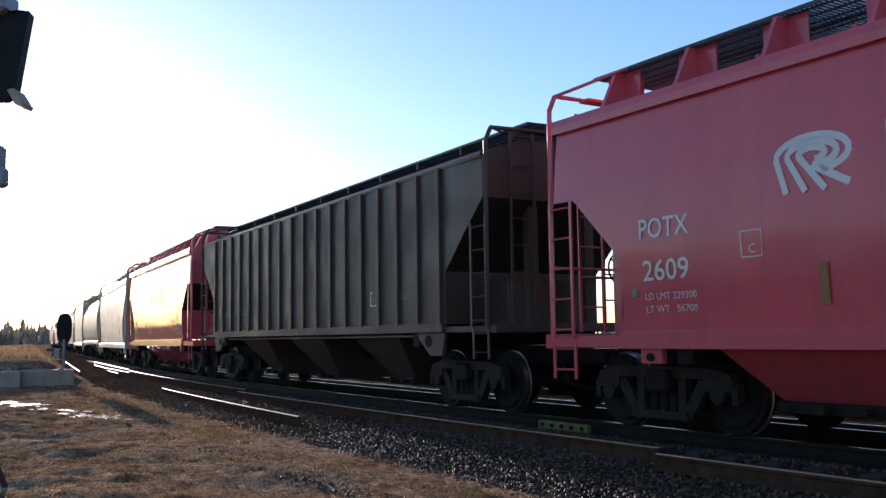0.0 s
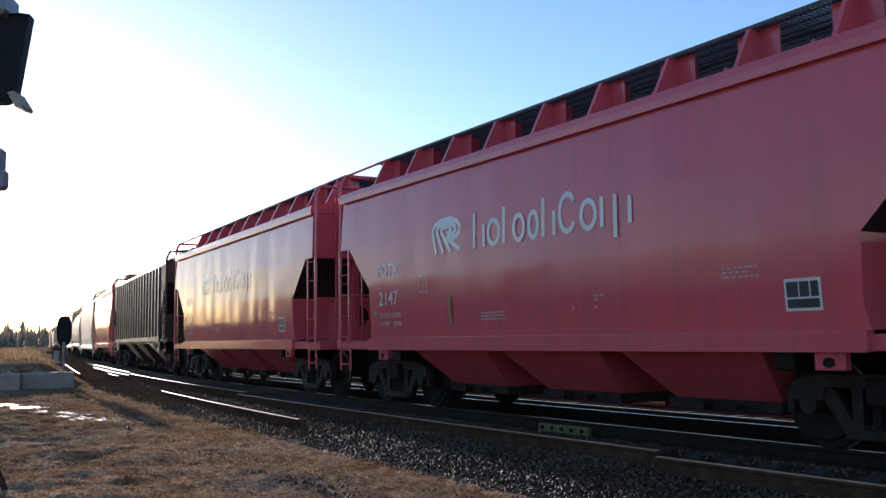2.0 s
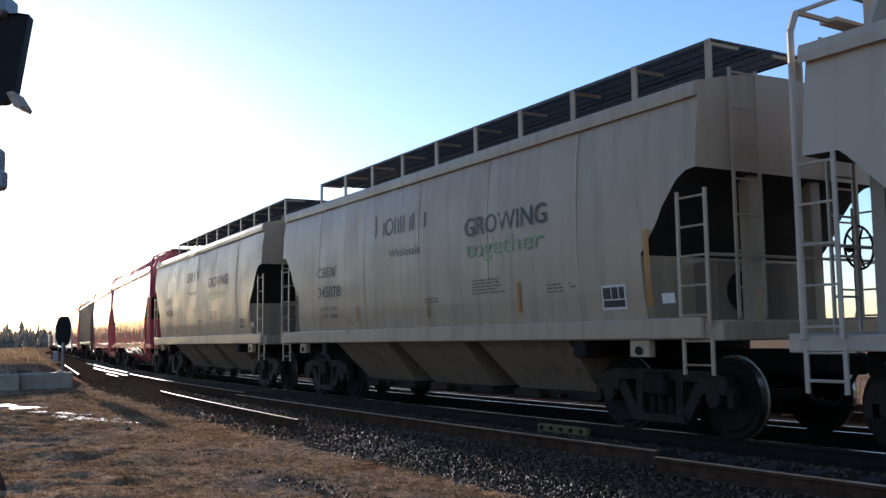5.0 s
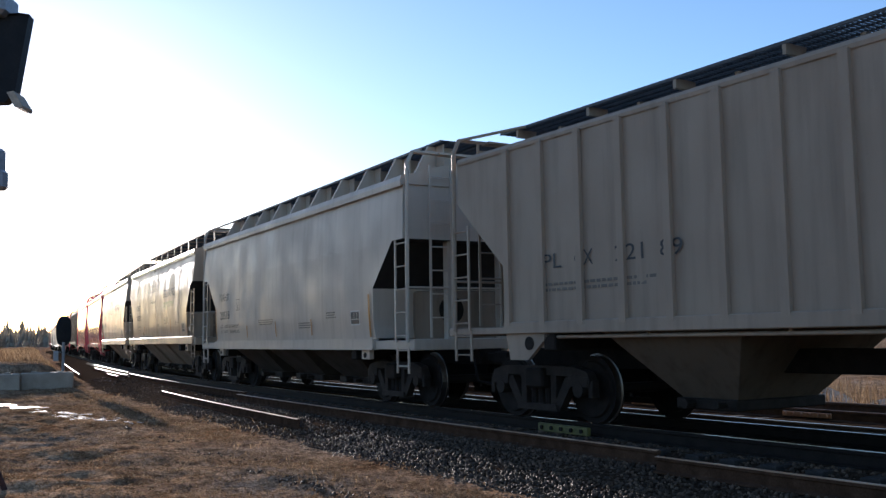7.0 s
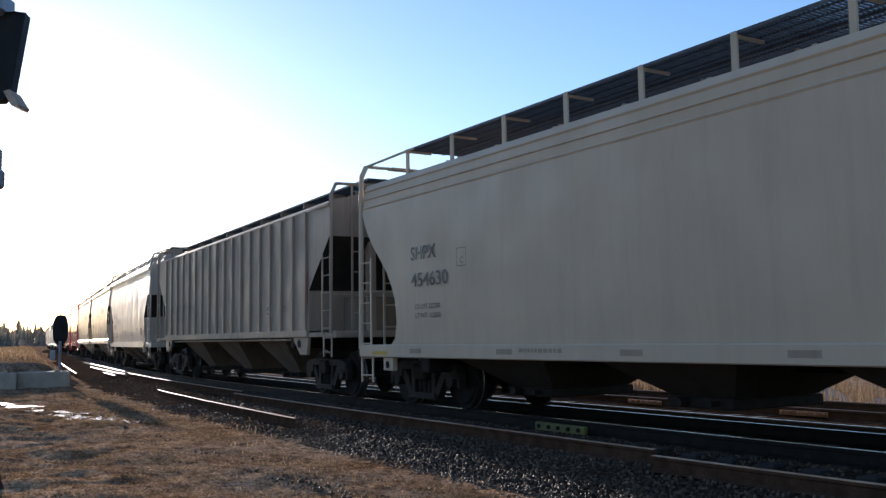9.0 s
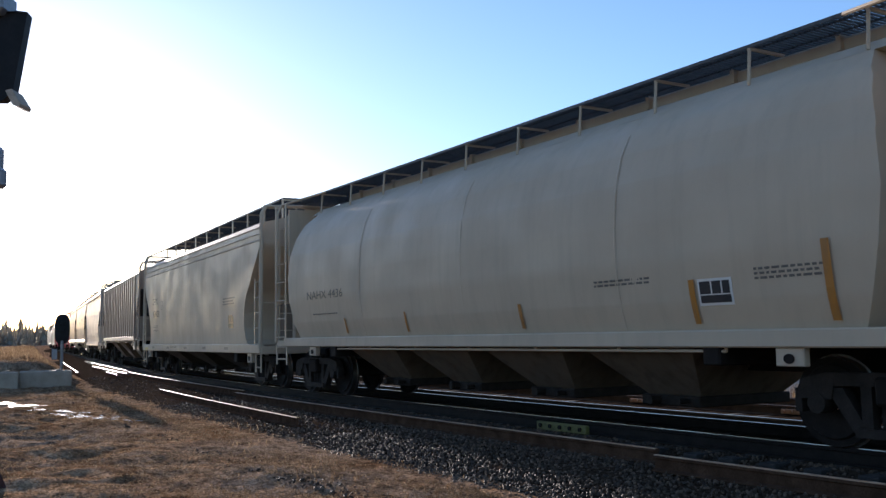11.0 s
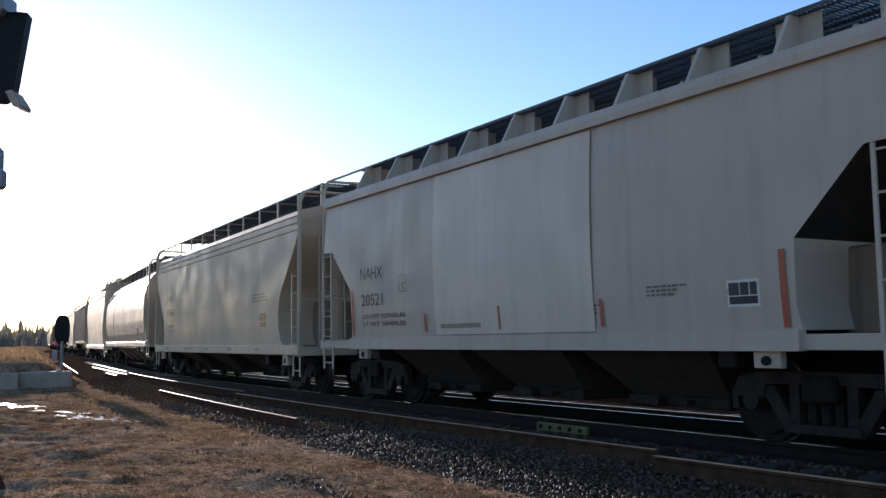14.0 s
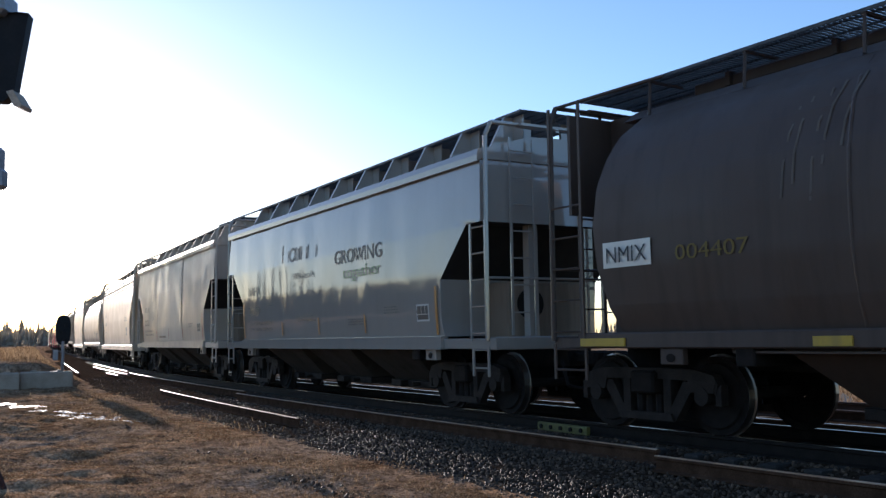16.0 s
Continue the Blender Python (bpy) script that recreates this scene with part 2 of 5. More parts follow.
def ground():
    def steps(*spans):
        o = []
        for a, b, d in spans:
            o += list(np.arange(a, b, d))
        return o
    xs = steps((-1800, -200, 200), (-200, -40, 20), (-40, -8, 2), (-8, -1, 0.5), (-1, 9, 0.11), (9, 20, 0.3), (20, 60, 2), (60, 200, 20), (200, 2000, 200))
    ys = steps((-1800, -200, 200), (-200, -20, 20), (-20, 4, 2), (4, 8, 0.5), (8, 25, 0.13), (25, 42, 0.26), (42, 90, 1.2), (90, 300, 10), (300, 2800, 200))
    me = bpy.data.meshes.new("ground")
    vs = [(x, y, ground_z(x, y)) for y in ys for x in xs]
    n = len(xs)
    fs = [(j * n + i, j * n + i + 1, (j + 1) * n + i + 1, (j + 1) * n + i) for j in range(len(ys) - 1) for i in range(n - 1)]
    me.from_pydata(vs, [], fs)
    me.materials.append(SOIL)
    me.polygons.foreach_set("use_smooth", [True] * len(fs))
    return tagged(new("ground", me), "muddy ground with flattened dead brown grass beside the railway", "ground", kind="structure")


ground()


def ballast():
    """The raised stone bed under both tracks."""
    prof = [(-3.75, -0.55), (-3.3, -0.48), (-2.6, -0.42), (-2.2, -0.36), (-1.9, -0.31), (-1.5, -0.29), (-1.3, -0.26), (-1.1, -0.18), (0, -0.17), (2, -0.17), (4.1, -0.17), (5.8, -0.18), (7.4, -0.5), (7.8, -0.6)]
    ss = list(np.arange(-60, 90, 0.5)) + list(np.arange(90, 900, 12))
    bm = bmesh.new()
    rows = []
    for s in ss:
        rows.append([bm.verts.new(on_line(s, lat + 0.12 * noise2(s, lat, 0.8), z + (0.03 * noise2(s, lat * 2, 1.3, 2.0) if abs(lat) > 1.2 else 0))) for lat, z in prof])
    for a, b in zip(rows, rows[1:]):
        for i in range(len(prof) - 1):
            bm.faces.new((a[i], a[i + 1], b[i + 1], b[i]))
    return tagged(link("ballast_bed", bm, BED, smooth=True), "dark grey crushed stone bed under the tracks", "ballast", kind="structure")


bed = ballast()
RAIL = [(-0.07, 0), (0.07, 0), (0.07, 0.012), (0.012, 0.03), (0.012, 0.125), (0.036, 0.135), (0.036, 0.165), (0.026, 0.172), (-0.026, 0.172), (-0.036, 0.165), (-0.036, 0.135), (-0.012, 0.125), (-0.012, 0.03), (-0.07, 0.012)]


def rail(name, s0, s1, lat0, lat1, z, mats, parent=None, label="", step=1.0, tilt=0.0, bright=(6, 7, 8)):
    """A length of flat-bottomed rail along the line; its running face may be worn bright."""
    bm = bmesh.new()
    n = max(2, int((s1 - s0) / step) + 1)
    rings = []
    c, sn = math.cos(tilt), math.sin(tilt)
    for s in np.linspace(s0, s1, n):
        lat = lat0 + (lat1 - lat0) * (s - s0) / (s1 - s0)
        rings.append([bm.verts.new(on_line(s, lat + a * c - b * sn, z + a * sn + b * c)) for a, b in RAIL])
    k = len(RAIL)
    for a, b in zip(rings, rings[1:]):
        for i in range(k):
            f = bm.faces.new((a[i], a[(i + 1) % k], b[(i + 1) % k], b[i]))
            f.material_index = 1 if len(mats) > 1 and i in bright else 0
    bm.faces.new(rings[0])
    bm.faces.new(rings[-1][::-1])
    return link(name, bm, mats, parent, label)


RAILDULL = rough_stuff("dull_brown_rail_steel", [(0.3, (0.08, 0.055, 0.04)), (0.7, (0.15, 0.10, 0.07))], 5, 0.6, 0.3, 0.003, gloss=0.1)


def tracks():
    for name, off, bright, lab in (("main_track", 0.0, [DARK, TREAD], "main railway track with polished steel rails on dark timber ties"),
                                   ("siding_track", 4.15, [RAILDULL], "second railway track with rusty jointed rails beside the main line")):
        bm = bmesh.new()
        box(bm, -1.3, 1.3, -0.11, 0.11, -0.16, 0.0, 0.012)
        top = tagged(new(name), lab, "railway track", kind="structure")
        for lat in (-0.753, 0.753):
            rail("rail", -40, 150, off + lat, off + lat, -0.172, bright, top, step=1.0, bright=(7,))
            rail("rail", 150, 1200, off + lat, off + lat, -0.172, bright, top, step=15)
        first = part("tie", bm, TIMBER, top)
        first.matrix_basis = line_pose(-4, off, -0.172)
        for i in range(1, 140):
            same_part("tie", first, top, line_pose(-4 + 0.55 * i + random.uniform(-0.03, 0.03), off, -0.172) @ pose(0, 0, 0, 0, 0, random.uniform(-1, 1)))


tracks()


LOOSEDULL = rough_stuff("rusted_web_steel", [(0.3, (0.06, 0.034, 0.021)), (0.7, (0.12, 0.068, 0.042))], 5, 0.9, 0.3, 0.003, gloss=0.0)


def spare_rails():
    lab = "loose rusty replacement rail lying on the ballast shoulder"
    for s0, s1, a, b, z in ((7.75, 22.6, -1.57, -1.65, -0.288), (-6, 7.45, -1.45, -1.89, -0.30), (22.75, 40.9, -1.40, -1.41, -0.257),
                            (15.7, 27.9, -2.65, -2.38, -0.395), (42.6, 60.0, -1.29, -1.52, -0.245), (40.2, 54.5, -1.58, -1.91, -0.295),
                            (39.9, 43.7, -2.01, -2.06, -0.315), (48.3, 76.0, -2.98, -2.68, -0.43)):
        tagged(rail("loose_rail", s0, s1, a, b, z, [LOOSEDULL, RAILRUST], step=0.7), lab, "rail", "loose rails beside the track")


spare_rails()


def scatter_stones():
    """Loose crushed stone over the shoulder that the camera looks down on."""
    rnd = random.Random(3)
    shapes = []
    for k in range(8):
        bm = bmesh.new()
        bmesh.ops.create_icosphere(bm, subdivisions=1, radius=1)
        for v in bm.verts:
            v.co *= rnd.uniform(0.6, 1.15)
            v.co.z *= 0.8
        bm.verts.ensure_lookup_table()
        shapes.append(([v.co.copy() for v in bm.verts], [tuple(v.index for v in f.verts) for f in bm.faces]))
        bm.free()
    vs, fs = [], []
    spans = [(5.0, 14.0, 14000), (14.0, 24.0, 7000), (24.0, 45.0, 2600)]
    for s0, s1, n in spans:
        for _ in range(n):
            s, lat = rnd.uniform(s0, s1), rnd.uniform(-3.95, -0.95) if rnd.random() < 0.93 else rnd.uniform(-5.0, -3.9)
            zz = float(np.interp(lat, [-5, -3.75, -3.3, -2.6, -2.2, -1.9, -1.5, -1.3, -1.1, 0], [-0.5, -0.53, -0.48, -0.42, -0.36, -0.31, -0.29, -0.26, -0.18, -0.17]))
            r = rnd.uniform(0.010, 0.028)
            p = on_line(s, lat, zz + r * rnd.uniform(0.1, 0.7))
            q = Euler((rnd.uniform(0, 6), rnd.uniform(0, 6), rnd.uniform(0, 6))).to_matrix() * r
            v, f = shapes[rnd.randrange(8)]
            o = len(vs)
            vs += [tuple(p + q @ c) for c in v]
            fs += [tuple(i + o for i in t) for t in f]
    me = bpy.data.meshes.new("loose_ballast")
    me.from_pydata(vs, [], fs)
    me.materials.append(STONE)
    tagged(new("loose_ballast", me), "loose dark grey crushed stones on the track shoulder", "ballast", kind="stuff")


scatter_stones()


# ---- the train ----
KINDS = {
    # sill top, sill bottom, eave, lip (bottom, top, out), roof edge and ridge, board height and reach, end cut as (height, inset), widths as (height, half width)
    "smooth": dict(st=1.27, sb=1.06, eave=4.0, lip=(3.96, 4.15, 0.07), ridge=4.42, board=(4.88, 0.78, 0.22), style="bracket",
                   cut=[(1.27, 1.27), (1.5, 1.33), (2.2, 1.3), (2.95, 0.5), (3.01, 0.42), (3.02, 0.0), (4.0, 0.06)],
                   wide=[(1.27, 1.50), (1.7, 1.535), (2.3, 1.555), (3.0, 1.55), (3.6, 1.525), (4.0, 1.50)]),
    "posted": dict(st=1.43, sb=1.20, eave=4.0, lip=(3.98, 4.16, 0.05), ridge=4.36, board=(4.88, 0.80, 0.2), style="post",
                   cut=[(1.43, 0.95), (2.22, 0.98), (2.4, 0.82), (2.6, 0.66), (2.75, 0.58), (2.88, 0.46), (3.05, 0.3), (3.13, 0.16), (3.15, 0.0), (4.0, 0.0)],
                   wide=[(1.43, 1.50), (1.8, 1.54), (2.4, 1.565), (3.0, 1.56), (3.6, 1.525), (4.0, 1.47)]),
    "ridged": dict(st=1.12, sb=0.86, eave=3.68, lip=(4.04, 4.15, 0.03), ridge=4.36, board=(4.86, 0.80, 0.2), style="post",
                   cut=[(1.12, 1.1), (1.25, 1.28), (1.54, 1.37), (1.91, 1.34), (2.2, 1.22), (2.43, 1.07), (2.7, 0.78), (2.96, 0.49), (3.2, 0.27), (3.42, 0.10), (3.6, 0.0), (3.68, 0.0)],
                   wide=[(1.12, 1.50), (1.6, 1.53), (2.3, 1.555), (3.0, 1.55), (3.68, 1.52)]),
    "ribbed": dict(st=1.44, sb=1.30, eave=4.07, lip=(4.0, 4.1, 0.02), ridge=4.34, board=(4.63, 0.66, 0.1), style="flat",
                   cut=[(1.44, 1.25), (2.30, 1.25), (3.36, 0.02), (3.37, 0.0), (4.07, 0.0)],
                   wide=[(1.44, 1.50), (2.5, 1.505), (4.07, 1.50)]),
    "round": dict(st=1.26, sb=1.08, eave=4.05, lip=None, ridge=4.36, board=(4.55, 0.98, 0.12), style="overhang",
                  cut=[(1.26, 0.35), (1.6, 0.2), (2.1, 0.06), (2.6, 0.0), (3.2, 0.06), (3.7, 0.2), (4.05, 0.4)],
                  wide=[(1.26, 1.42), (1.6, 1.52), (2.1, 1.585), (2.6, 1.59), (3.1, 1.55), (3.5, 1.44), (3.8, 1.28), (4.05, 1.02)]),
}


KINDS["smooth_low"] = dict(KINDS["smooth"], board=(4.85, 0.78, 0.22), base="smooth")
for _k in KINDS.values():
    _k["cut"] = [(z, inset * LEN) for z, inset in _k["cut"]]


TRUCK_IN = {"smooth": 1.35, "posted": 1.22, "ridged": 1.35, "ribbed": 1.35, "round": 0.3}


def curve_at(table, z):
    return float(np.interp(z, [a for a, _ in table], [b for _, b in table]))


def hopper_shell(K, L):
    """Side sheets, slope sheets and end sheets of the body as one skin."""
    bm = bmesh.new()
    zs = sorted({round(z, 3) for z, _ in K["cut"]} | {round(z, 3) for z, _ in K["wide"]} | {round(z, 3) for z in np.linspace(K["st"], K["eave"], 16)})
    ny = 44
    rows = []
    for z in zs:
        e, w = L / 2 - curve_at(K["cut"], z), curve_at(K["wide"], z)
        ring = []
        for sx in (-1, 1):
            for i in range(ny + 1):
                y = -e + 2 * e * i / ny
                dent = 0.007 * noise2(y * sx, z, 1.4, 7.0) + 0.012 * noise2(y * 1.9 * sx, z * 0.35, 1.0, 3.0)
                ring.append(bm.verts.new((sx * (w + dent), y, z)))
        rows.append(ring)
    m = ny + 1
    for a, b in zip(rows, rows[1:]):
        for off in (0, m):
            for i in range(ny):
                bm.faces.new((a[off + i], a[off + i + 1], b[off + i + 1], b[off + i]))
        for i in (0, ny):
            f = bm.faces.new((a[i], a[m + i], b[m + i], b[i]))
            # sloping end faces take the second material, coloured dark for their shade
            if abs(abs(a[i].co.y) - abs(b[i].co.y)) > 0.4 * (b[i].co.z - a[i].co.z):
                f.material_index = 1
    for r in (rows[0], rows[-1]):
        for i in range(ny):
            bm.faces.new((r[i], r[i + 1], r[m + i + 1], r[m + i]))
    return bm


def arch_roof(K, L):
    bm = bmesh.new()
    e, z0, z1 = L / 2 - 0.02, K["eave"], K["ridge"]
    w = curve_at(K["wide"], z0)
    if K["lip"] and K["lip"][0] > z0 + 0.2:                       # stepped corrugated shoulder
        sec = [(w, z0), (w + 0.015, z0 + 0.03), (w - 0.01, z0 + 0.06), (w - 0.01, z0 + 0.17), (w + 0.01, z0 + 0.19), (w - 0.03, z0 + 0.22),
               (w - 0.04, z0 + 0.33), (w - 0.02, z0 + 0.36), (w - 0.07, z0 + 0.47), (0.62, z1), (0, z1 + 0.02)]
    elif K["lip"]:
        lo, hi, o = K["lip"]
        sec = [(w, z0 - 0.001), (w + o, lo), (w + o + 0.005, (lo + hi) / 2), (w + o - 0.02, hi), (w - 0.1, hi + 0.03), (0.62, z1), (0, z1 + 0.02)]
    else:
        sec = [(w, z0), (0.8, z0 + 0.16), (0.5, z1 - 0.06), (0, z1)]
    sec = sec + [(-x, z) for x, z in reversed(sec[:-1])]
    a = [bm.verts.new((x, -e, z)) for x, z in sec]
    b = [bm.verts.new((x, e, z)) for x, z in sec]
    for i in range(len(sec) - 1):
        bm.faces.new((a[i], a[i + 1], b[i + 1], b[i]))
    bm.faces.new(a)
    bm.faces.new(b[::-1])
    bm.faces.new((a[0], b[0], b[-1], a[-1]))
    return bm


def grating(K, L):
    """One open-grid running board: edge bars, bearers and many cross strips."""
    z, reach, _ = K["board"]
    w = reach - 0.02
    bm = bmesh.new()
    e = L / 2 + {"post": -0.4, "overhang": 0.85}.get(K["style"], 0.0)
    for x in (-reach, -reach + w):
        box(bm, x - 0.006, x + 0.006, -e, e, z - 0.04, z)
    for x in np.linspace(-reach + 0.15, -reach + w - 0.15, 3):
        box(bm, x - 0.003, x + 0.003, -e, e, z - 0.03, z - 0.004)
    n = int(2 * e / 0.06)
    half = 0.010
    for i in range(n + 1):
        y = -e + i * 2 * e / n
        box(bm, -reach, -reach + w, y - half, y + half, z - 0.025, z - 0.004)
    return bm


def ladder(h0, h1, width, rungs, lean=0.0, r=0.018):
    """Two stiles and rungs in the (y, z) plane, at x = 0."""
    bm = bmesh.new()
    for y in (0, width):
        box(bm, -0.012, 0.012, y - 0.022, y + 0.022, h0, h1)
    for i in range(rungs):
        z = h0 + 0.12 + (min(h1, 3.05) - h0 - 0.2) * i / max(1, rungs - 1)
        rod(bm, (0, 0, z), (0, width, z), r * 0.8, 5)
    return bm


def wheelset(parent, y):
    bm = bmesh.new()
    rod(bm, (-1.06, 0, 0), (1.06, 0, 0), 0.075, 10)
    for sx in (-1, 1):
        prof = [(0.0, 0.09), (0.02, 0.2), (0.03, 0.37), (0.0, 0.39), (0.0, 0.457), (-0.095, 0.462), (-0.10, 0.485), (-0.13, 0.48), (-0.13, 0.39), (-0.07, 0.37), (-0.05, 0.2), (-0.09, 0.09)]
        n = 28
        rings = []
        for i in range(n):
            a = 2 * math.pi * i / n
            rings.append([bm.verts.new((sx * (0.81 + x), r * math.cos(a), r * math.sin(a))) for x, r in prof])
        for i in range(n):
            a, b = rings[i], rings[(i + 1) % n]
            for k in range(len(prof)):
                f = bm.faces.new((a[k], a[(k + 1) % len(prof)], b[(k + 1) % len(prof)], b[k]))
                f.material_index = 1 if k in (4, 5) else 0
        for k in range(4):                                         # bearing end-cap bolts and a chalk mark turn with the wheel
            a = 2 * math.pi * k / 3
            rod(bm, (sx * 1.06, 0.05 * math.cos(a), 0.05 * math.sin(a)), (sx * 1.085, 0.05 * math.cos(a), 0.05 * math.sin(a)), 0.013, 6)
    o = part("wheelset", bm, [DARK, TREAD], parent, "worn steel wheels on an axle")
    o.matrix_basis = pose(0, y, 0.457)
    return o


def truck(parent, y):
    """A two-axle freight truck."""
    bm = bmesh.new()
    box(bm, -1.15, 1.15, -0.2, 0.2, 0.46, 0.74, 0.03)
    rod(bm, (0, 0, 0.7), (0, 0, 0.95), 0.2, 14)
    for x in (-0.98, 0.98):
        for dy in (-0.16, 0, 0.16):
            rod(bm, (x, dy, 0.22), (x, dy, 0.46), 0.065, 8)
    t = part("truck", bm, DARK, parent, "sooty cast steel freight truck")
    t.matrix_basis = pose(0, y, 0)
    bm = bmesh.new()
    top = [(-1.12, 0.60), (-1.06, 0.70), (-0.8, 0.76), (-0.35, 0.77), (0.35, 0.77), (0.8, 0.76), (1.06, 0.70), (1.12, 0.60)]
    for a, b in zip(top, top[1:]):
        prism(bm, [a, b, (b[0] * 0.97, b[1] - 0.13), (a[0] * 0.97, a[1] - 0.13)], -0.07, 0.07)
    for sy in (-1, 1):
        prism(bm, [(sy * 1.1, 0.62), (sy * 0.68, 0.66), (sy * 0.72, 0.50), (sy * 1.06, 0.50)], -0.08, 0.08)      # pedestal roof
        prism(bm, [(sy * 0.78, 0.60), (sy * 0.60, 0.62), (sy * 0.30, 0.16), (sy * 0.46, 0.15)], -0.06, 0.06)      # slanted strut
        prism(bm, [(sy * 0.40, 0.70), (sy * 0.28, 0.70), (sy * 0.28, 0.20), (sy * 0.40, 0.20)], -0.06, 0.06)      # column
        prism(bm, [(sy * 1.08, 0.52), (sy * 1.16, 0.60), (sy * 1.16, 0.36), (sy * 1.08, 0.36)], -0.06, 0.06)
        rod(bm, (-0.09, sy * 0.889, 0.457), (0.10, sy * 0.889, 0.457), 0.105, 14)                                  # bearing
    prism(bm, [(-0.46, 0.15), (0.46, 0.15), (0.42, 0.24), (-0.42, 0.24)], -0.10, 0.10)
    f1 = part("side_frame", bm, CASTING, t)
    f1.matrix_basis = pose(-1.0, 0, 0)
    same_part("side_frame", f1, t, pose(1.0, 0, 0, 0, 0, 180))
    for dy in (-0.889, 0.889):
        wheelset(t, dy)
    bm = bmesh.new()
    for x in (-0.78, 0.78):
        for sy in (-1, 1):
            box(bm, x - 0.05, x + 0.05, sy * 0.36, sy * 0.43, 0.36, 0.62, 0.01)
    rod(bm, (-0.78, 0.38, 0.42), (0.78, 0.38, 0.42), 0.03, 6)
    rod(bm, (-0.78, -0.38, 0.42), (0.78, -0.38, 0.42), 0.03, 6)
    part("brake_beam", bm, DARK, t)
    return t


def wagon(kind, L, over, material, label, dark_slope=True, roof_mat=None):
    """A covered hopper car L metres long over its body and 'over' metres past it at each end sill."""
    K = KINDS[kind]
    kind = K.get("base", kind)
    car = tagged(new("hopper_car"), label, "railway car", "cars of the freight train")
    E = L / 2
    st, sb, eave = K["st"], K["sb"], K["eave"]
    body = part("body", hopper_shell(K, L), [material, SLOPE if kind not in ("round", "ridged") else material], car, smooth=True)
    body.data.set_sharp_from_angle(angle=radians(28))
    r = part("roof", arch_roof(K, L), roof_mat or material, car)
    # side sills
    for sx in (-1, 1):
        bm = bmesh.new()
        x = 1.52 if kind != "round" else 1.5
        inset = {"smooth": 1.2, "posted": 0.0, "ridged": -0.1, "ribbed": 1.2, "round": -0.4}[kind]
        ys = E - inset
        if kind == "ribbed":
            box(bm, sx * (x - 0.06), sx * (x + 0.03), -ys, ys, sb, st + 0.03, 0.012)
        elif kind == "smooth":
            prism(bm, [(-ys, st), (ys, st), (ys, sb), (-ys, sb)], sx * (x - 0.08), sx * (x + 0.04))
            box(bm, sx * (x - 0.08), sx * (x + 0.055), -ys, ys, sb - 0.012, sb + 0.02)
        else:
            box(bm, sx * (x - 0.10), sx * (x + 0.035), -ys, ys, sb, st + 0.02, 0.02)
        part("side_sill", bm, material, car)
    # end sill, platform, centre sill
    plat = E + over
    bm = bmesh.new()
    box(bm, -0.22, 0.22, -plat, plat, 0.72, 1.06, 0.01)
    part("centre_sill", bm, DARK, car)
    for sy in (-1, 1):
        bm = bmesh.new()
        box(bm, -1.5, 1.5, sy * (plat - 0.16), sy * plat, sb - 0.02, st - 0.02, 0.015)
        part("end_sill", bm, material, car)
        for sx in (-1, 1):
            bm = bmesh.new()
            box(bm, sx * 1.36, sx * 1.5, sy * (E - 1.7), sy * (plat - 0.14), sb - 0.0, st - 0.04, 0.01)
            part("sill_extension", bm, material, car)
        bm = bmesh.new()
        box(bm, -1.36, 1.36, sy * (E - 0.2), sy * (plat - 0.14), st - 0.08, st - 0.05)
        part("end_platform", bm, material, car)
        bm = bmesh.new()
        box(bm, -1.5, 1.5, sy * (E - 2.3), sy * (E - 2.05), sb - 0.25, sb + 0.12, 0.02)
        part("bolster", bm, DARK, car)
        for sx in (-1, 1):                                        # end posts up to the slope sheet
            bm = bmesh.new()
            box(bm, sx * 0.45, sx * 0.62, sy * (E - 0.25), sy * (E - 0.1), st - 0.1, 3.3)
            part("end_post", bm, material, car)
        bm = bmesh.new()
        bx = E - curve_at(K["cut"], st + 0.3) + 0.1
        if kind not in ("round",):
            box(bm, -0.72, 0.72, sy * (bx - 0.15), sy * (E - 0.55), st - 0.1, 2.15, 0.03)
        else:
            prism(bm, [(sy * (E - 0.3), st - 0.05), (sy * (plat - 0.1), st - 0.05), (sy * (plat - 0.1), 4.3), (sy * (E - 0.5), 4.3)], -0.5, -0.44)
            prism(bm, [(sy * (E - 0.3), st - 0.05), (sy * (plat - 0.1), st - 0.05), (sy * (plat - 0.1), 4.3), (sy * (E - 0.5), 4.3)], 0.44, 0.5)
            box(bm, -1.25, 1.25, sy * (plat - 0.12), sy * (plat - 0.07), 2.9, 4.3)
        # bulkhead below the slope sheet: its shade is put into a darker paint
        part("end_bulkhead", bm, material if kind == "round" or material in (RED, BROWN) else SHADEDBAY, car)
        if kind in ("smooth", "posted") and sy < 0:
            bm = bmesh.new()
            # a dark disc stands for the opening, its inner shade given as colour
            rod(bm, (-0.3, sy * (E - 0.60), 1.78), (-0.3, sy * (E - 0.53), 1.78), 0.25, 20)
            part("access_hole", bm, DARK, car)
        # coupler with its shank and air hose
        bm = bmesh.new()
        box(bm, -0.09, 0.09, sy * plat, sy * (plat + 0.42), 0.78, 0.95, 0.02)
        box(bm, -0.17, 0.12, sy * (plat + 0.3), sy * (plat + 0.58), 0.72, 1.0, 0.04)
        part("coupler", bm, DARK, car)
        bm = bmesh.new()
        rod(bm, (-0.35, sy * plat, 0.82), (-0.4, sy * (plat + 0.22), 0.45), 0.025, 6)
        rod(bm, (-0.4, sy * (plat + 0.22), 0.45), (-0.1, sy * (plat + 0.5), 0.36), 0.025, 6)
        part("air_hose", bm, DARK, car)
